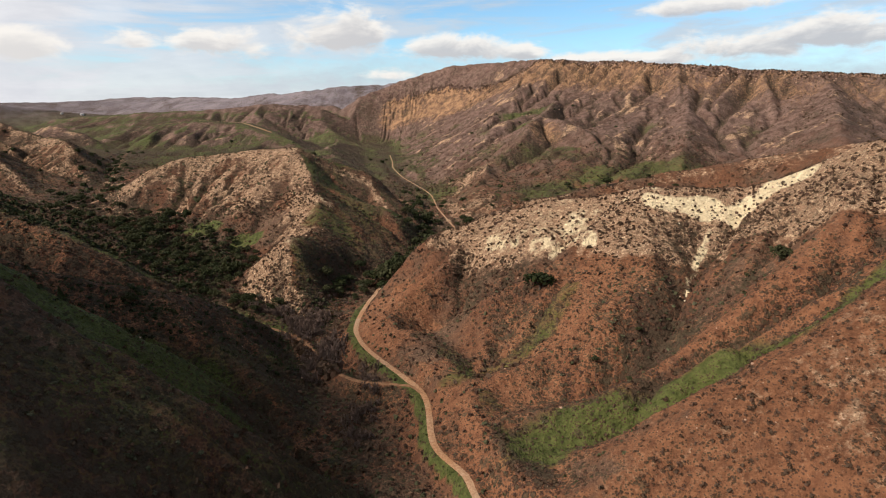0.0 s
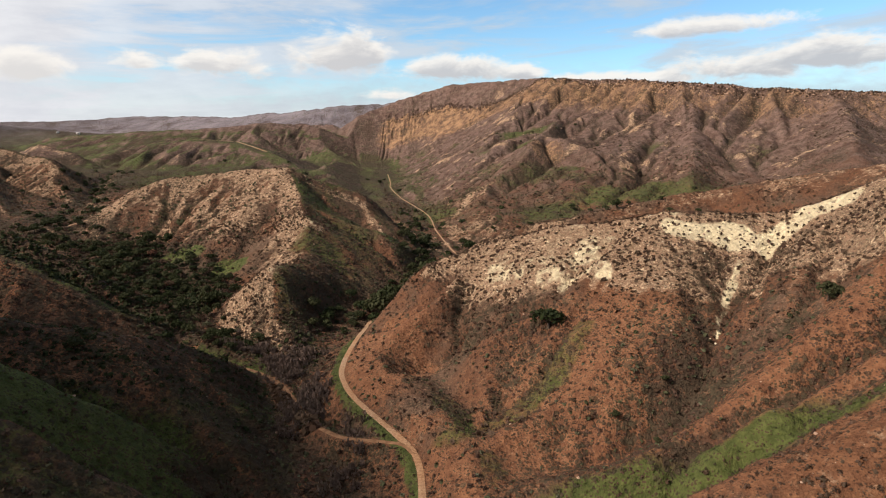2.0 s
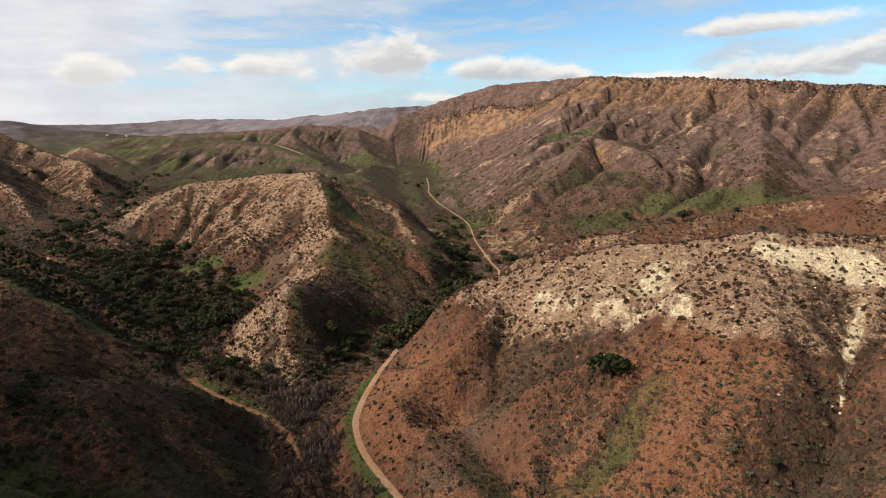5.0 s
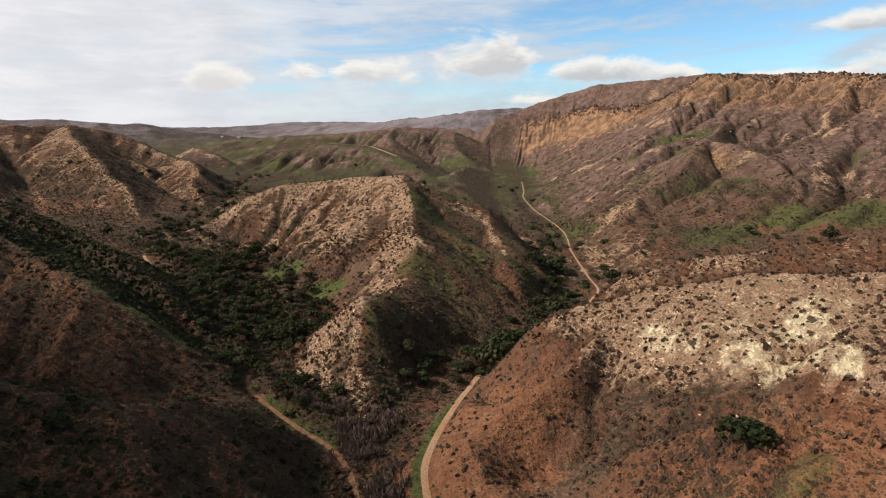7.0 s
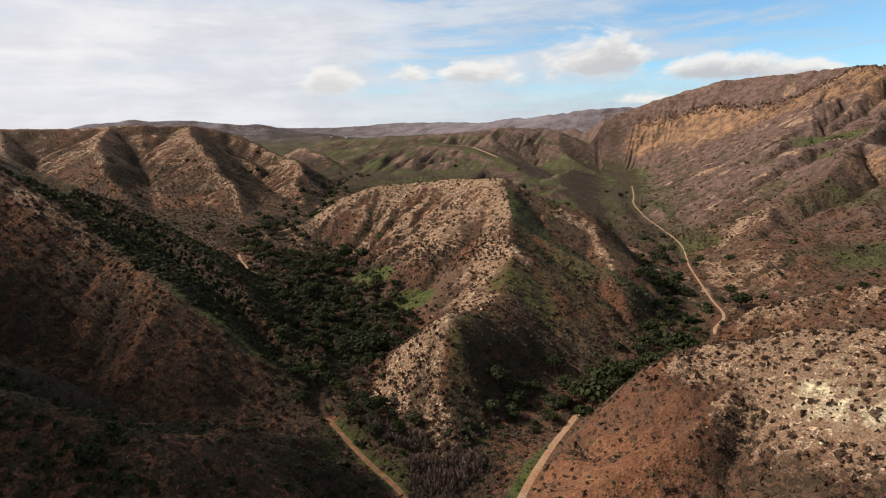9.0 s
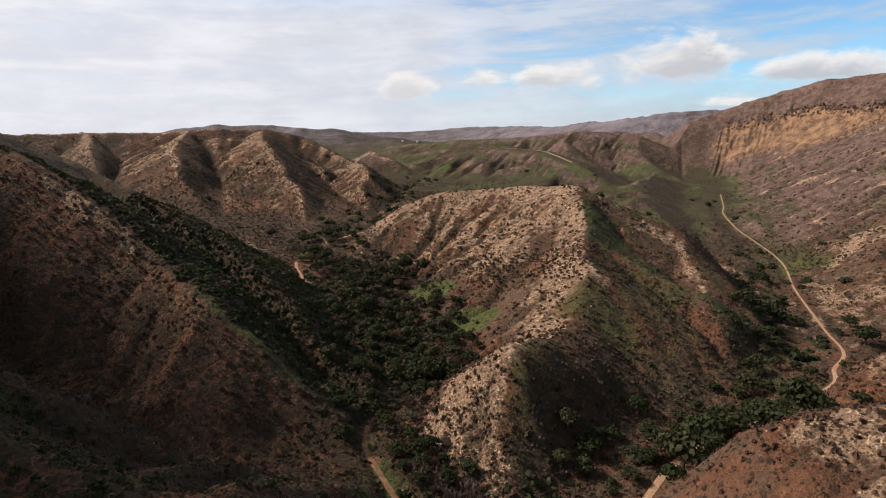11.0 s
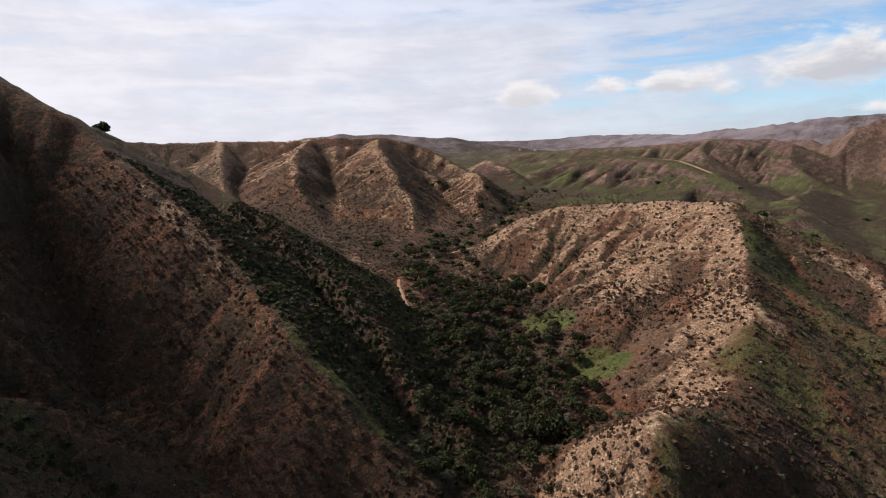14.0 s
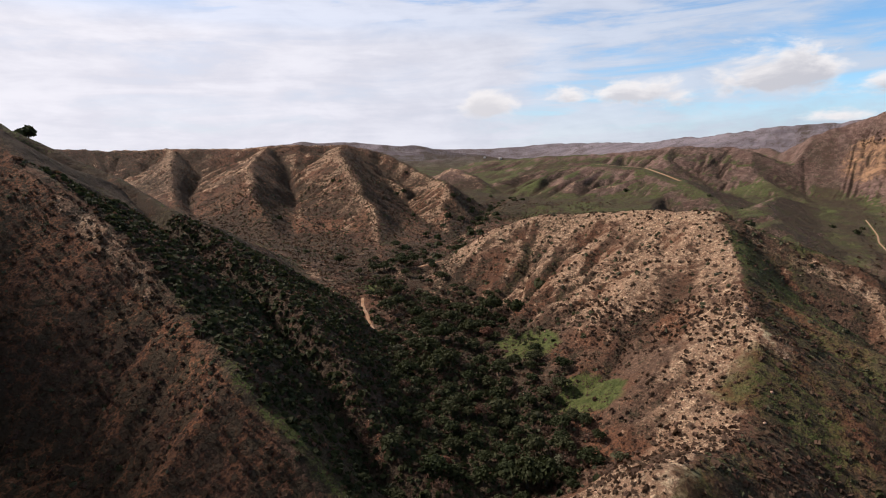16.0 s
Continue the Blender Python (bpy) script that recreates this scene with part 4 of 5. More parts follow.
def dome(n, wide, high, leaf, rng, lobes=1, spread=0.0):
    """Leaf clumps over one or more uneven mounds; the foot is at 0."""
    c, d = [], []
    tops = [(rng.uniform(-spread, spread), rng.uniform(-spread, spread), rng.uniform(0.6, 1.0)) for _ in range(lobes)]
    for k in range(n):
        ox, oy, s = tops[k % lobes]
        v = rng.normal(size=3)
        v[2] = abs(v[2]) * 0.9 + 0.05
        v /= np.linalg.norm(v)
        r = rng.uniform(0.62, 1.05) * s
        c.append((ox + v[0] * wide * r, oy + v[1] * wide * r, v[2] * high * r))
        d.append(v + rng.normal(size=3) * 0.45)
    d = np.array(d)
    d /= np.linalg.norm(d, axis=1)[:, None]
    return leaf_quads(np.array(c), d, rng.uniform(0.75, 1.3, n) * leaf, rng)


def strew(name, forms, x, y, size, mat, label, category, sink=0.05, squash=None):
    """One mesh of many plants or stones, each a turned and scaled copy of one of the forms."""
    z = sample("z", x, y)
    turn, pick = RNG.uniform(0, 2 * np.pi, len(x)), RNG.integers(0, len(forms), len(x))
    tone, tall = RNG.uniform(0, 1, len(x)), RNG.uniform(0.75, 1.25, len(x))
    verts, faces, tones, start = [], [], [], 0
    for k, (v, f) in enumerate(forms):
        m = np.flatnonzero(pick == k)
        if not len(m):
            continue
        c, s = np.cos(turn[m])[:, None], np.sin(turn[m])[:, None]
        p = np.stack([(v[:, 0] * c - v[:, 1] * s) * size[m][:, None] + x[m][:, None],
                      (v[:, 0] * s + v[:, 1] * c) * size[m][:, None] + y[m][:, None],
                      (v[:, 2] * tall[m][:, None] - sink) * size[m][:, None] + z[m][:, None]], -1)
        verts.append(p.reshape(-1, 3))
        faces.append((f[None] + (start + np.arange(len(m)) * len(v))[:, None, None]).reshape(-1, f.shape[1]))
        tones.append(np.repeat(tone[m], len(v)))
        start += p.shape[0] * p.shape[1]
    me = mesh_of(name, np.concatenate(verts), np.concatenate(faces))
    at = me.attributes.new("tone", "FLOAT", "POINT")
    at.data.foreach_set("value", np.concatenate(tones).astype(np.float32))
    me.materials.append(mat)
    return tagged(new(name, me), label, category, kind="stuff")


def form(quads):
    v = quads.reshape(-1, 3)
    return v, np.arange(len(v)).reshape(-1, 4)


def places(n, lo, hi, chance):
    """Random places in a field of the plan, kept by a chance that is a function of the place."""
    x, y = RNG.uniform(lo[0], hi[0], n), RNG.uniform(lo[1], hi[1], n)
    keep = RNG.uniform(0, 1, n) < chance(x, y)
    keep &= sample("road", x, y) > 0.6
    return x[keep], y[keep]


def grain_at(x, y, size, seed):
    return layers(x / size, y / size, seed, 3)


def add_scrub():
    rng = np.random.default_rng(11)
    low = [form(dome(9, 0.45, 0.52, 0.5, rng)) for _ in range(7)]
    speck = [form(dome(6, 0.42, 0.5, 0.62, rng)) for _ in range(7)]
    wide = [form(dome(12, 0.4, 0.5, 0.46, rng, 3, 0.3)) for _ in range(7)]
    stalks = [form(leaf_quads(np.column_stack([rng.normal(0, 0.24, (7, 2)), rng.uniform(0.2, 0.6, 7)]),
                              np.column_stack([rng.normal(size=(7, 2)), rng.normal(0, 0.3, 7)]), rng.uniform(0.4, 0.65, 7), rng)) for _ in range(6)]
    dot = [form(dome(3, 0.4, 0.5, 0.85, rng)) for _ in range(8)]
    fine = [form(dome(20, 0.45, 0.52, 0.27, rng, 2, 0.15)) for _ in range(7)]

    def close(x, y):
        return ((x > -190) & (x < -60) & (y < 262)) | ((x > 15) & (y < 205))

    def scrub(name, forms, x, y, size, mat, label, category):
        """Finer leaf clumps where the slopes come closest to the line of flight."""
        m = close(x, y)
        strew(name, fine, x[m], y[m], size[m], mat, label, category)
        strew(name, forms, x[~m], y[~m], size[~m], mat, label, category)

    near, beyond = ((-330, 100), (240, 470)), ((-620, 440), (330, 760))
    # dark rounded bushes on the pale rock and everywhere thinly
    x, y = places(90000, *near, lambda x, y: (0.1 * (1 - sample("chalk", x, y)) + 0.26 * ease(20, 60, x) * ease(200, 150, y) + 0.85 * sample("rock", x, y) * (1 - sample("chalk", x, y)) + 0.25 * sample("brush", x, y)) * np.clip(1.0 + 1.3 * grain_at(x, y, 9, 92) + 1.0 * grain_at(x, y, 38, 93), 0, 3))
    scrub("dark_bushes", speck + dot, x, y, 0.5 + 1.5 * RNG.uniform(0, 1, len(x)) ** 2.0, CHAPARRAL, "dark brown-green rounded bushes dotted over the slopes", "bush")
    x, y = places(85000, *beyond, lambda x, y: 0.1 + 0.42 * sample("rock", x, y) + 0.2 * sample("brush", x, y))
    strew("dark_bushes", dot, x, y, 0.5 + 1.4 * RNG.uniform(0, 1, len(x)) ** 2, CHAPARRAL, "dark bushes dotted over the farther hillsides", "bush")
    # grey-green sage on shaded and grassy ground
    x, y = places(42000, *near, lambda x, y: 0.08 + 0.45 * ((x > -190) & (x < -62) & (y < 266)) + 0.85 * np.clip(0.1 - sample("sunny", x, y), 0, 1) * (1 - 0.8 * ease(0.55, 0.9, sample("red", x, y))) + 0.25 * (1 - ease(10, 40, sample("creek", x, y))) + 0.2 * grain_at(x, y, 25, 90) - 0.3 * sample("rock", x, y) - 0.6 * ease(0.55, 0.9, sample("grass", x, y)) * ease(0.0, 0.3, sample("sunny", x, y) + 0.2))
    scrub("sage_scrub", low + wide, x, y, 0.45 + 1.5 * RNG.uniform(0, 1, len(x)) ** 1.5, SAGE, "grey-green sage scrub covering the shaded slopes", "shrub")
    x, y = places(26000, *beyond, lambda x, y: 0.15 + 0.6 * np.clip(-sample("sunny", x, y), 0, 1))
    strew("sage_scrub", speck, x, y, RNG.uniform(1.0, 2.6, len(x)), SAGE, "grey-green scrub on the farther shaded hillsides", "shrub")
    # dark green evergreen bushes on the slopes that face away from the sun
    x, y = places(100000, *near, lambda x, y: 0.95 * sample("north", x, y) + 0.2 * (1 - ease(12, 34, sample("creek", x, y))) * (x < -60) * (y > 290) * (1 - spot(x, y, -112, 338, 26, 36)))
    scrub("green_bushes", low + wide, x, y, 0.8 + 2.2 * RNG.uniform(0, 1, len(x)) ** 2, OAK, "dark green evergreen bushes crowding the shaded slopes", "bush")
    # dry brown brush in patches on the red flanks
    x, y = places(46000, *near, lambda x, y: np.clip(0.85 * sample("brush", x, y) - 0.08 + 0.25 * grain_at(x, y, 30, 91), 0, 1) * (1 - 0.7 * sample("grass", x, y)))
    scrub("dry_brush", stalks + speck, x, y, RNG.uniform(0.5, 1.5, len(x)), DRY, "dry reddish-brown brush in patches on the red slopes", "shrub")
    x, y = places(30000, (-90, 640), (760, 1330), lambda x, y: (0.5 + 0.6 * grain_at(x, y, 40, 95)) * (1 - 0.5 * sample("grass", x, y)))
    strew("hillside_bushes", dot, x, y, 0.8 + 2.0 * RNG.uniform(0, 1, len(x)) ** 2, CHAPARRAL, "dark scrub dotted over the slopes of the mesa", "bush")
    x, y = places(22000, (-950, 420), (-330, 860), lambda x, y: (0.5 + 0.6 * grain_at(x, y, 40, 96)) * (1 - 0.5 * sample("grass", x, y)))
    strew("hillside_bushes", dot, x, y, 0.8 + 1.6 * RNG.uniform(0, 1, len(x)) ** 2, CHAPARRAL, "dark scrub dotted over the rocky western hills", "bush")
    # bushes along the rim of the mesa
    x, y = places(60000, (-140, 800), (900, 1500), lambda x, y: 1.0 * (1 - ease(3, 16, along(MESA, x, y)[0])))
    strew("rim_bushes", speck, x, y, RNG.uniform(1.5, 4.0, len(x)), CHAPARRAL, "dark bushes lining the mesa rim", "bush")
    # tufts of grass
    x, y = places(16000, (-170, 112), (170, 300), lambda x, y: 0.4 * ease(0.45, 0.9, sample("grass", x, y)))
    strew("grass_tufts", stalks, x, y, RNG.uniform(0.3, 0.6, len(x)), TUFT, "fresh green grass tufts in the hollows", "grass")
    # leafless willow thicket by the creek
    def thicket(x, y):
        return 0.6 * spot(x, y, -76, 288, 9, 18) + 0.5 * spot(x, y, -98, 303, 10, 6) + 0.9 * spot(x, y, -57, 246, 8, 18) + 0.25 * spot(x, y, -32, 205, 6, 25)
    twigs = []
    for _ in range(6):
        n = 44
        c = np.column_stack([rng.normal(0, 0.26, (n, 2)), rng.uniform(0.15, 0.95, n)])
        q = leaf_quads(c, np.column_stack([rng.normal(size=(n, 2)), rng.normal(0, 0.15, n)]), rng.uniform(0.1, 0.19, n), rng)
        q[:, :, 2] = c[:, None, 2] + (q[:, :, 2] - c[:, None, 2]) * 1.6
        twigs.append(form(q))
    x, y = places(11000, (-130, 170), (-10, 350), lambda x, y: thicket(x, y) * 0.8)
    strew("willow_thicket", twigs, x, y, RNG.uniform(1.8, 4.2, len(x)), WILLOW, "leafless greyish-pink willow thicket along the creek", "thicket")
    # bushes on the camera's side of the branch track, hiding it from view
    u = RNG.uniform(0, 1, 110)
    x, y = -47.5 - 27 * u + RNG.normal(0, 0.8, 110), 225.5 + 38 * u ** 1.1 + RNG.normal(0, 0.8, 110)
    strew("creek_bushes", low + wide, x, y, RNG.uniform(2.8, 4.8, 110), CHAPARRAL, "dark brown-green bushes crowding the track by the creek", "bush")


def boulder(rng):
    """A worn angular stone."""
    bm = bmesh.new()
    bmesh.ops.create_icosphere(bm, subdivisions=1, radius=0.5)
    for v in bm.verts:
        v.co = v.co * rng.uniform(0.65, 1.15)
        v.co.z = v.co.z * 0.7 + 0.2
    v = np.array([p.co[:] for p in bm.verts])
    f = np.array([[q.index for q in p.verts] for p in bm.faces])
    bm.free()
    return v, f


def add_stones():
    rng = np.random.default_rng(21)
    forms = [boulder(rng) for _ in range(8)]
    x, y = places(68000, (-330, 112), (240, 600), lambda x, y: np.clip(0.006 + 0.17 * sample("rock", x, y) ** 1.5 + 0.1 * sample("chalk", x, y), 0, 1))
    strew("loose_stones", forms, x, y, 0.3 + 1.1 * RNG.uniform(0, 1, len(x)) ** 3, STONE, "pale tan stones and outcrops on the crests", "stones", 0.15)
    x, y = places(5000, (20, 215), (200, 300), lambda x, y: 0.35 * sample("chalk", x, y))
    strew("chalk_stones", forms, x, y, 0.3 + 0.9 * RNG.uniform(0, 1, len(x)) ** 2.5, CHALK, "cream-white broken rock on the bare crest", "stones", 0.2)
    x, y = places(16000, (-60, 860), (720, 1290), lambda x, y: 0.5 * (1 - ease(6, 26, along(MESA, x, y)[0])) + 0.05 * spot(x, y, 165, 960, 30, 50))
    strew("boulders", forms, x, y, RNG.uniform(1.2, 4.4, len(x)), STONE, "grey-white boulders along the mesa rim and below it", "boulders", 0.15)


def part(name, verts, faces, mat, parent, label=""):
    me = mesh_of(name, verts, faces)
    me.materials.append(mat)
    ob = new(name, me)
    ob.parent = parent
    return tagged(ob, label)


def tube(a, b, r0, r1, n=6):
    """A tapered limb from a to b."""
    a, b = np.array(a, float), np.array(b, float)
    w = (b - a) / np.linalg.norm(b - a)
    u = np.cross(w, (0.3, 0.9, 0.1))
    u /= np.linalg.norm(u)
    v = np.cross(w, u)
    ring = [np.cos(2 * np.pi * k / n) * u + np.sin(2 * np.pi * k / n) * v for k in range(n)]
    verts = [a + r0 * p for p in ring] + [b + r1 * p for p in ring]
    faces = [(k, (k + 1) % n, n + (k + 1) % n, n + k) for k in range(n)]
    return np.array(verts), np.array(faces)


def join(pieces):
    verts, faces, start = [], [], 0
    for v, f in pieces:
        verts.append(v)
        faces.append(f + start)
        start += len(v)
    return np.concatenate(verts), np.concatenate(faces)


def broad_tree(name, seed, mat, label, clumps=560, wide=5.0, high=8.0, leaf=0.78):
    """A spreading tree: tapered trunk with limbs, and a crown of many leaf clumps in uneven lobes."""
    rng = np.random.default_rng(seed)
    root = new(name)
    fork = np.array([rng.uniform(-0.3, 0.3), rng.uniform(-0.3, 0.3), high * 0.26])
    limbs = [tube((0, 0, -0.6), fork, 0.42, 0.3)]
    centres, normals = [], []
    lobes = 8
    for k in range(lobes):
        a = 2 * np.pi * (k + rng.uniform(-0.3, 0.3)) / lobes
        out = wide * rng.uniform(0.3, 0.66) * (0.25 if k == 0 else 1)
        top = np.array([out * np.cos(a), out * np.sin(a), high * (rng.uniform(0.45, 0.64) if k else 0.72)])
        bend = fork + (top - fork) * 0.5 + np.array([0, 0, 0.06 * high])
        limbs += [tube(fork, bend, 0.24, 0.15), tube(bend, top, 0.15, 0.05)]
        r = wide * rng.uniform(0.36, 0.52)
        for _ in range(clumps // lobes):
            v = rng.normal(size=3)
            v /= np.linalg.norm(v)
            if v[2] < -0.55:
                v[2] = -v[2]
            centres.append(top + v * r * rng.uniform(0.7, 1.08) * np.array((1, 1, 0.78)))
            normals.append(v + rng.normal(size=3) * 0.5)
    normals = np.array(normals)
    normals /= np.linalg.norm(normals, axis=1)[:, None]
    q = leaf_quads(np.array(centres), normals, rng.uniform(0.45, 1.2, len(centres)) * leaf, rng)
    part("trunk", *join(limbs), BARK, root)
    part("crown", *form(q), mat, root)
    return tagged(root, label, "tree", "trees of the canyon")


def bare_tree(name, seed, label, mat=WILLOW):
    """A leafless tree: trunk, limbs and a haze of fine twigs."""
    rng = np.random.default_rng(seed)
    root = new(name)
    limbs, c, d = [tube((0, 0, -0.5), (0.1, 0, 2.0), 0.22, 0.16)], [], []
    for k in range(9):
        a, t = rng.uniform(0, 2 * np.pi), rng.uniform(1.2, 2.6)
        tip = np.array([t * np.cos(a), t * np.sin(a), rng.uniform(4.0, 6.5)])
        limbs.append(tube((0.1, 0, 2.0), tip, 0.12, 0.03, 5))
        for _ in range(22):
            s = rng.uniform(0.45, 1.15)
            c.append(np.array([0.1, 0, 2.0]) * (1 - s) + tip * s + rng.normal(0, 0.45, 3))
            d.append(rng.normal(size=3) * (1, 1, 0.3))
    d = np.array(d)
    d /= np.linalg.norm(d, axis=1)[:, None]
    q = leaf_quads(np.array(c), d, rng.uniform(0.3, 0.55, len(c)), rng)
    part("trunk", *join(limbs), BARK, root)
    tagged(part("crown", *form(q), mat, root), kind="stuff")
    return tagged(root, label, "tree", "bare trees by the creek")


def plant(models, spots, lo=0.8, hi=1.3, tall=1.0):
    """The first of each model goes to a spot of its own, copies to the others."""
    for k, (x, y, s) in enumerate(spots):
        z = float(sample("z", np.array([float(x)]), np.array([float(y)]))[0])
        size = s or RNG.uniform(lo, hi)
        m = pose(x, y, z - 0.1, 0, 0, RNG.uniform(0, 360)) @ Matrix.Diagonal((size, size * RNG.uniform(0.9, 1.1), size * tall * RNG.uniform(0.85, 1.1), 1))
        if k < len(models):
            models[k].matrix_basis = m
        else:
            copy_thing(models[k % len(models)], m)


def spaced(n, box, chance, gap):
    """Places at least gap apart."""
    out = []
    for _ in range(n):
        x, y = RNG.uniform(box[0], box[2]), RNG.uniform(box[1], box[3])
        if RNG.uniform() < chance(x, y) and all((x - a) ** 2 + (y - b) ** 2 > gap * gap for a, b, _ in out):
            out.append((x, y, 0))
    return out


def add_trees():
    oaks = [broad_tree("oak_tree", 40 + k, OAK, "dark green spreading oak in the canyon wood") for k in range(5)]

    def wood(x, y):
        X, Y = np.array([x]), np.array([y])
        d, _, s, _ = along(CREEKS[1][:7], X, Y)
        clear = max(spot(X, Y, -193, 437, 15, 13)[0], spot(X, Y, -150, 410, 14, 12)[0], spot(X, Y, -308, 450, 10, 12)[0])
        off = sample("road", X, Y)[0]
        wide = 40 if s[0] > 60 else 14
        rise = float(sample("z", X, Y)[0]) - float(along(CREEKS[1][:7], X, Y)[1][0])
        high = 6 if sample("sunny", X, Y)[0] > 0.15 else 16
        return (1 - ease(high * 0.6, high * 1.2, rise)) * (1 - ease(wide * 0.75, wide * 1.15, d[0])) * (1 - clear) * (1 - ease(200, 330, s[0]) * 0.7) * (off > 1.0) * (s[0] > 24) * ease(24, 34, along(RIDGES["middle_spur"][4][3:6], X, Y)[0][0])

    spots = spaced(3600, (-345, 300, -95, 560), wood, 5.6)[:235]
    def glen(x, y):
        X, Y = np.array([x]), np.array([y])
        d, _, s, _ = along([(-66, 338, 0), (-44, 380, 0), (-24, 404, 0), (-8, 440, 0), (-22, 480, 0), (-22, 540, 0), (-34, 620, 0)], X, Y)
        return (1 - ease(8, 19, d[0])) * (sample("road", X, Y)[0] > 2.5) * (1 - 0.55 * ease(120, 200, s[0]))

    spots = spots[:215] + spaced(600, (-90, 330, 20, 640), glen, 5.5)[:56]
    valley = [(-62, 358, 0.9), (-52, 372, 1.0), (-44, 386, 1.1), (-30, 393, 1.2), (-20, 402, 1.0), (-38, 376, 0.9), (-12, 398, 1.0), (2, 424, 0.9), (-26, 420, 1.1), (-22, 448, 0.9), (-30, 470, 1.0), (-18, 487, 1.1), (-12, 500, 0.9),
              (-24, 512, 1.0), (-16, 528, 1.1), (-28, 545, 0.9), (-22, 566, 0.8), (-32, 600, 0.9), (-36, 625, 0.8), (24, 502, 1.2), (20, 538, 1.0), (14, 522, 0.8), (50, 566, 0.9), (-50, 340, 0.7), (-66, 345, 0.9), (-54, 352, 0.8), (-54, 330, 0.6),
              (-49, 352, 1.3), (-46, 362, 1.6), (-37, 354, 1.7), (-31, 362, 1.8), (-25, 372, 1.7), (-19, 380, 1.8), (-11, 386, 1.7), (-4, 393, 1.5), (5, 401, 1.4), (-39, 344, 1.3), (-28, 350, 1.4), (-15, 366, 1.6), (-6, 376, 1.6), (4, 386, 1.1), (-33, 383, 1.2), (-22, 392, 1.2), (14, 410, 1.0)]
    lone = [(132, 212, 0.85), (139, 622, 0.9), (153, 601, 0.9), (57, 437, 0.6), (66, 437, 0.6), (128, 436, 0.9), (121, 438, 0.6), (160, 436, 0.6), (194, 608, 0.9), (121, 290, 0.45), (110, 296, 0.35), (-121, 206, 0.7), (-120, 304, 1.0), (-114, 300, 0.8), (-106, 297, 0.8),
            (-375, 478, 0.9), (-385, 546, 0.9), (-400, 600, 0.9), (-408, 728, 0.9), (-420, 700, 0.8), (-440, 760, 0.9), (-395, 660, 0.8), (-360, 500, 0.7), (-120, 176, 0.4), (-100, 190, 0.4), (60, 204, 0.35), (80, 214, 0.35), (70, 192, 0.4)]
    grey = [broad_tree("grey_tree", 50 + k, SAGE, "grey-green bushy tree at the edge of the canyon wood", 300, 4.2, 6.0, 0.8) for k in range(2)]
    plant(grey, spots[3::6], 0.5, 0.95)
    plant(oaks, [p for k, p in enumerate(spots) if k % 6 != 3] + valley + lone, 0.5, 1.15)
    plant([broad_tree("broad_bush", 79, OAK, "broad dark green bush in a gully of the pale ridge", 520, 5.0, 6.0, 0.7)], [(46.5, 255, 1.7)], tall=0.8)
    rust = [broad_tree("sycamore_tree", 60, leaf_material("rust_leaves", (0.1, 0.04, 0.025), (0.16, 0.075, 0.05), (0.1, 0.06, 0.04)), "rusty brown tree among the green oaks", 300, 4.2, 7, 0.8)]
    plant([bare_tree("leafless_tree", 66, "bare brown tree standing among the canyon oaks", DRY)], [(a, b, 0) for a, b, _ in spaced(700, (-330, 330, -130, 520), wood, 11)[:34]], 0.8, 1.3)
    plant(rust, [(-214, 436, 0.9), (-165, 345, 0.7), (-176, 376, 0.7), (-240, 426, 0.7)])
    skyline = broad_tree("skyline_tree", 77, OAK, "lone dark tree standing on the ridge crest", 420, 4.2, 6.6, 1.25)
    plant([skyline], [(-506, 331, 1.6)])
    bushes = broad_tree("crest_bush", 78, OAK, "low dark bush on the ridge crest", 160, 4.0, 5, 0.8)
    plant([bushes], [(-530, 349, 0.7), (-538, 354, 0.5)])
    bare = [bare_tree("bare_tree", 80 + k, "leafless greyish-pink tree beside the creek") for k in range(3)]
    def damp(x, y):
        X, Y = np.array([x]), np.array([y])
        return max(spot(X, Y, -84, 296, 14, 14)[0], spot(X, Y, -68, 310, 10, 24)[0], 0.6 * spot(X, Y, -108, 310, 14, 10)[0], 0.7 * spot(X, Y, -56, 243, 8, 20)[0], 0.5 * spot(X, Y, -74, 262, 8, 10)[0]) * (sample("road", X, Y)[0] > 1.2)
    plant(bare, spaced(700, (-130, 220, -35, 345), damp, 3.4)[:70], 0.4, 0.8)


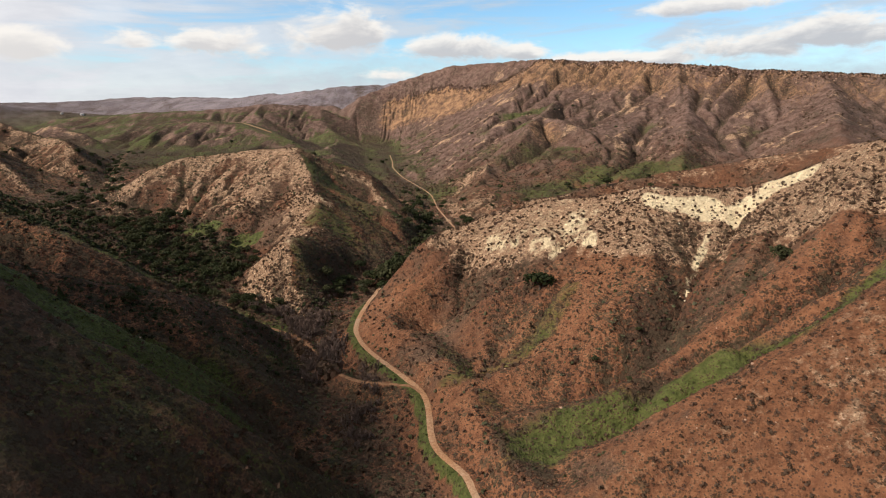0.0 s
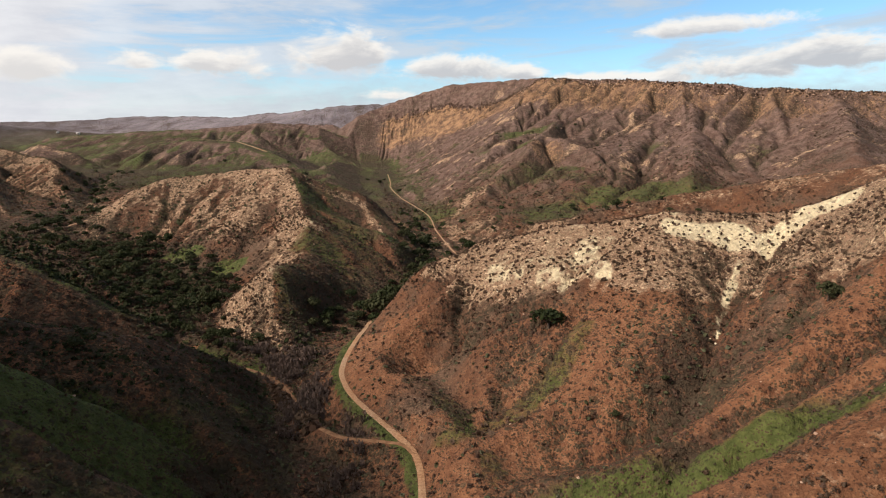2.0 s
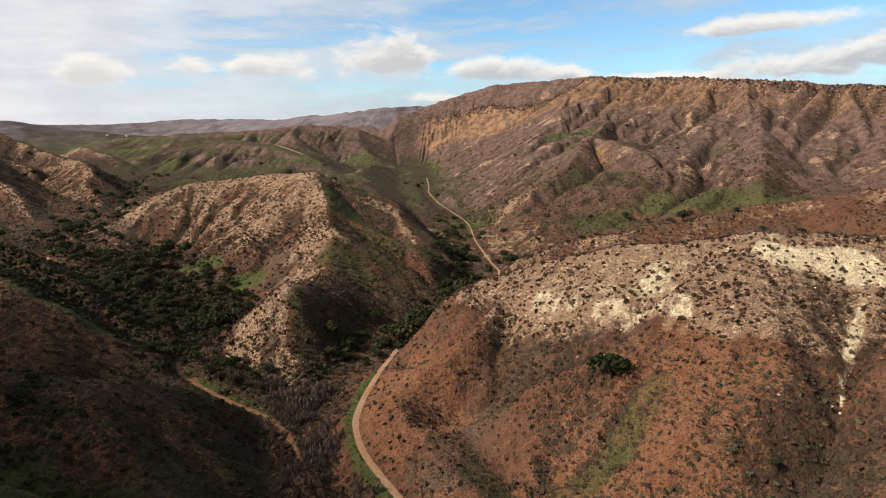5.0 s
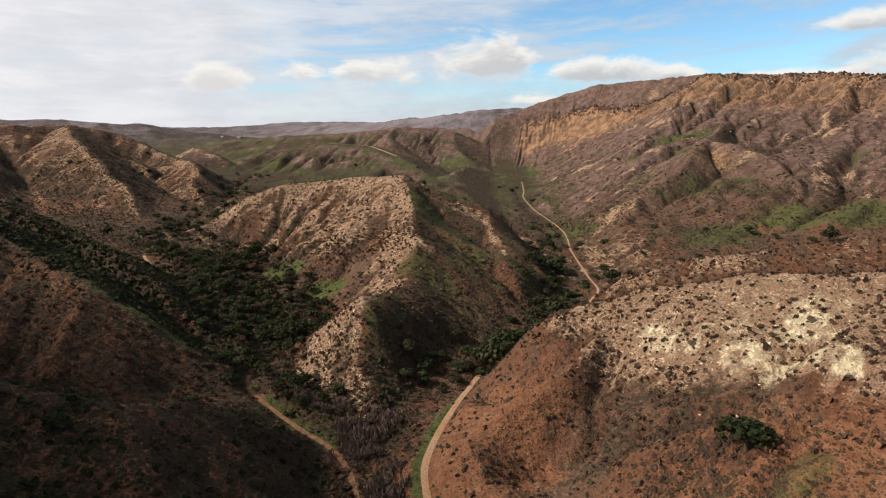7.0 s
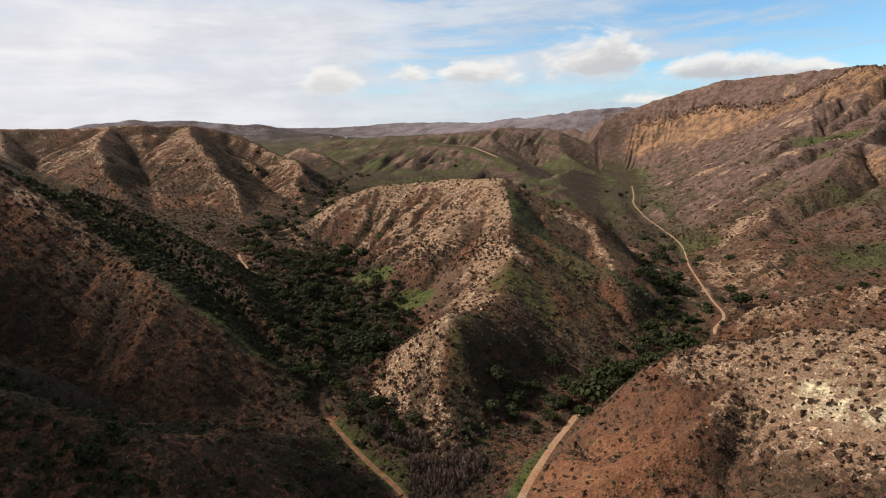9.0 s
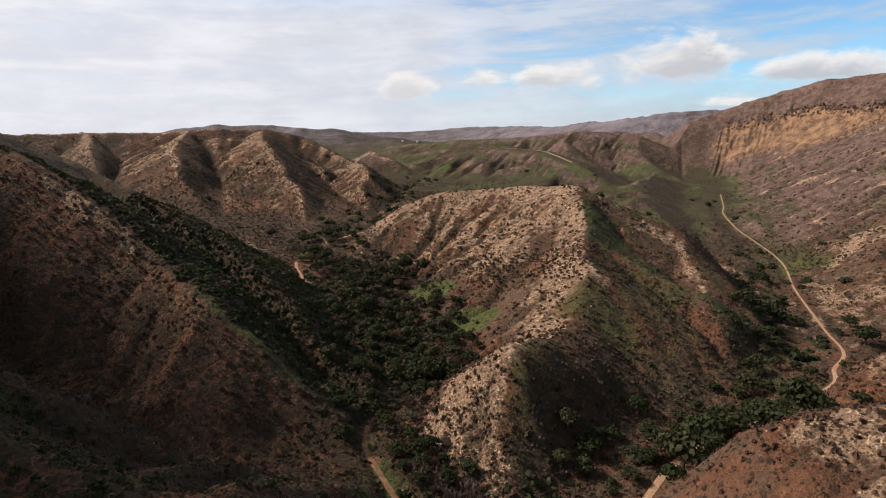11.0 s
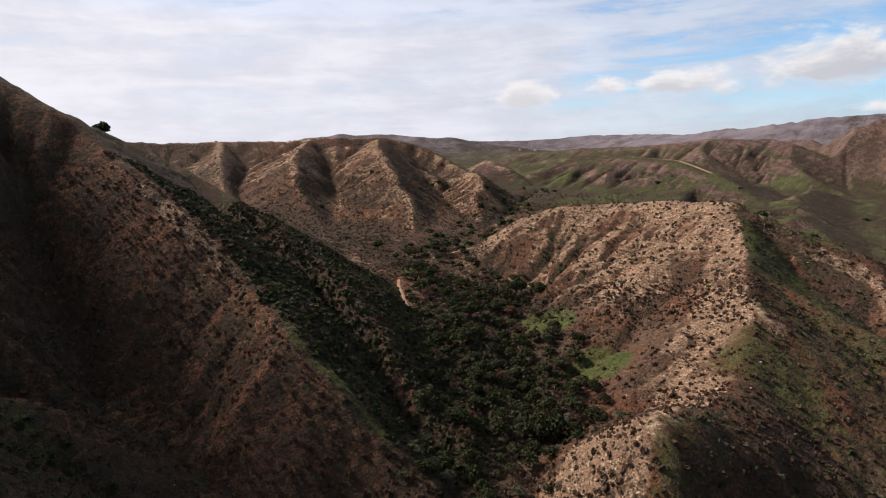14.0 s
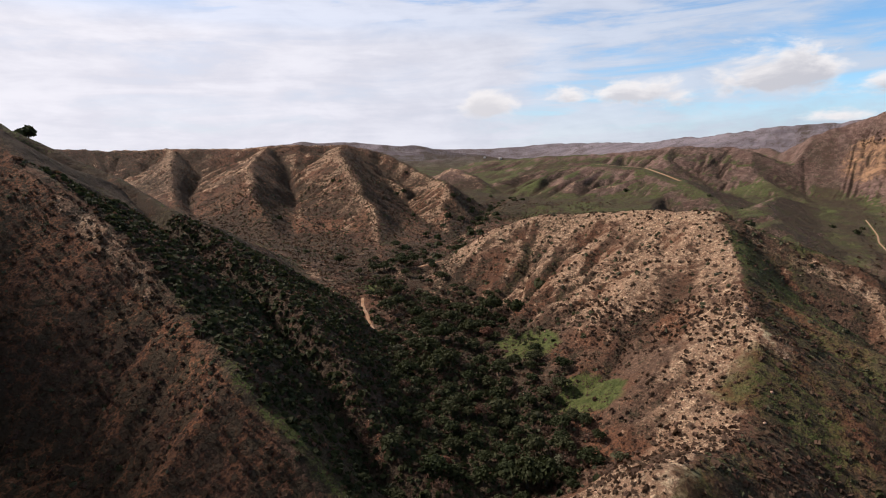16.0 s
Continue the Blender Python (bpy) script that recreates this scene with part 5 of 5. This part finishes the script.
def add_far_woods():
    rng = np.random.default_rng(51)
    crowns = [form(dome(40, 0.5, 0.62, 0.3, rng, 3, 0.25)) for _ in range(5)]
    def chance(x, y):
        d, _, _, _ = along(CREEKS[0][7:12], x, y)
        e, _, _, _ = along(CREEKS[1][5:8], x, y)
        return 0.5 * (1 - ease(8, 26, d)) + 0.5 * (1 - ease(8, 34, e)) + 0.012
    x, y = places(5200, (-620, 470), (330, 1000), chance)
    strew("far_trees", crowns, x, y, RNG.uniform(3, 7.5, len(x)), OAK, "dark trees and tall bushes along the far valley floors", "trees")


def house(x, y, long, deep, tall, turn):
    """A small white house with a gabled roof."""
    a, b = long / 2, deep / 2
    z = float(sample("z", np.array([float(x)]), np.array([float(y)]))[0])
    root = new("farmhouse")
    walls = [(-a, -b, -2), (a, -b, -2), (a, b, -2), (-a, b, -2), (-a, -b, tall), (a, -b, tall), (a, b, tall), (-a, b, tall)]
    part("wall", np.array(walls), np.array([(0, 1, 5, 4), (1, 2, 6, 5), (2, 3, 7, 6), (3, 0, 4, 7)]), WHITEWASH, root)
    e, ridge = 0.6, tall + b * 0.6
    lid = []
    for up in (0.0, 0.25):
        lid += [(-a - e, -b - e, tall - 0.3 + up), (a + e, -b - e, tall - 0.3 + up), (a + e, 0, ridge + up), (-a - e, 0, ridge + up), (-a - e, b + e, tall - 0.3 + up), (a + e, b + e, tall - 0.3 + up)]
    part("roof", np.array(lid), np.array([(6, 7, 8, 9), (9, 8, 11, 10), (1, 0, 3, 2), (2, 3, 4, 5), (0, 1, 7, 6), (5, 4, 10, 11), (0, 6, 9, 3), (3, 9, 10, 4), (1, 2, 8, 7), (2, 5, 11, 8)]), ROOF, root)
    for k in (-0.5, 0.15):
        w = np.array([(k * a, -b - 0.06, 1), (k * a + 1.4, -b - 0.06, 1), (k * a + 1.4, -b - 0.06, 2.2), (k * a, -b - 0.06, 2.2)])
        w = np.concatenate([w, w + (0, 0.12, 0)])
        part("window", w, np.array([(0, 1, 2, 3), (1, 5, 6, 2), (4, 0, 3, 7), (3, 2, 6, 7), (4, 5, 1, 0), (5, 4, 7, 6)]), PANE, root)
    root.matrix_basis = pose(x, y, z, 0, 0, turn)
    return tagged(root, "small white farmhouse on the distant plain", "house", "far farmhouses")


add_scrub()
add_stones()
add_trees()
add_far_woods()
for spec in ((-1123, 1789, 9, 6, 2.6, 20), (-1172, 1768, 7, 5, 2.4, 40)):
    house(*spec)
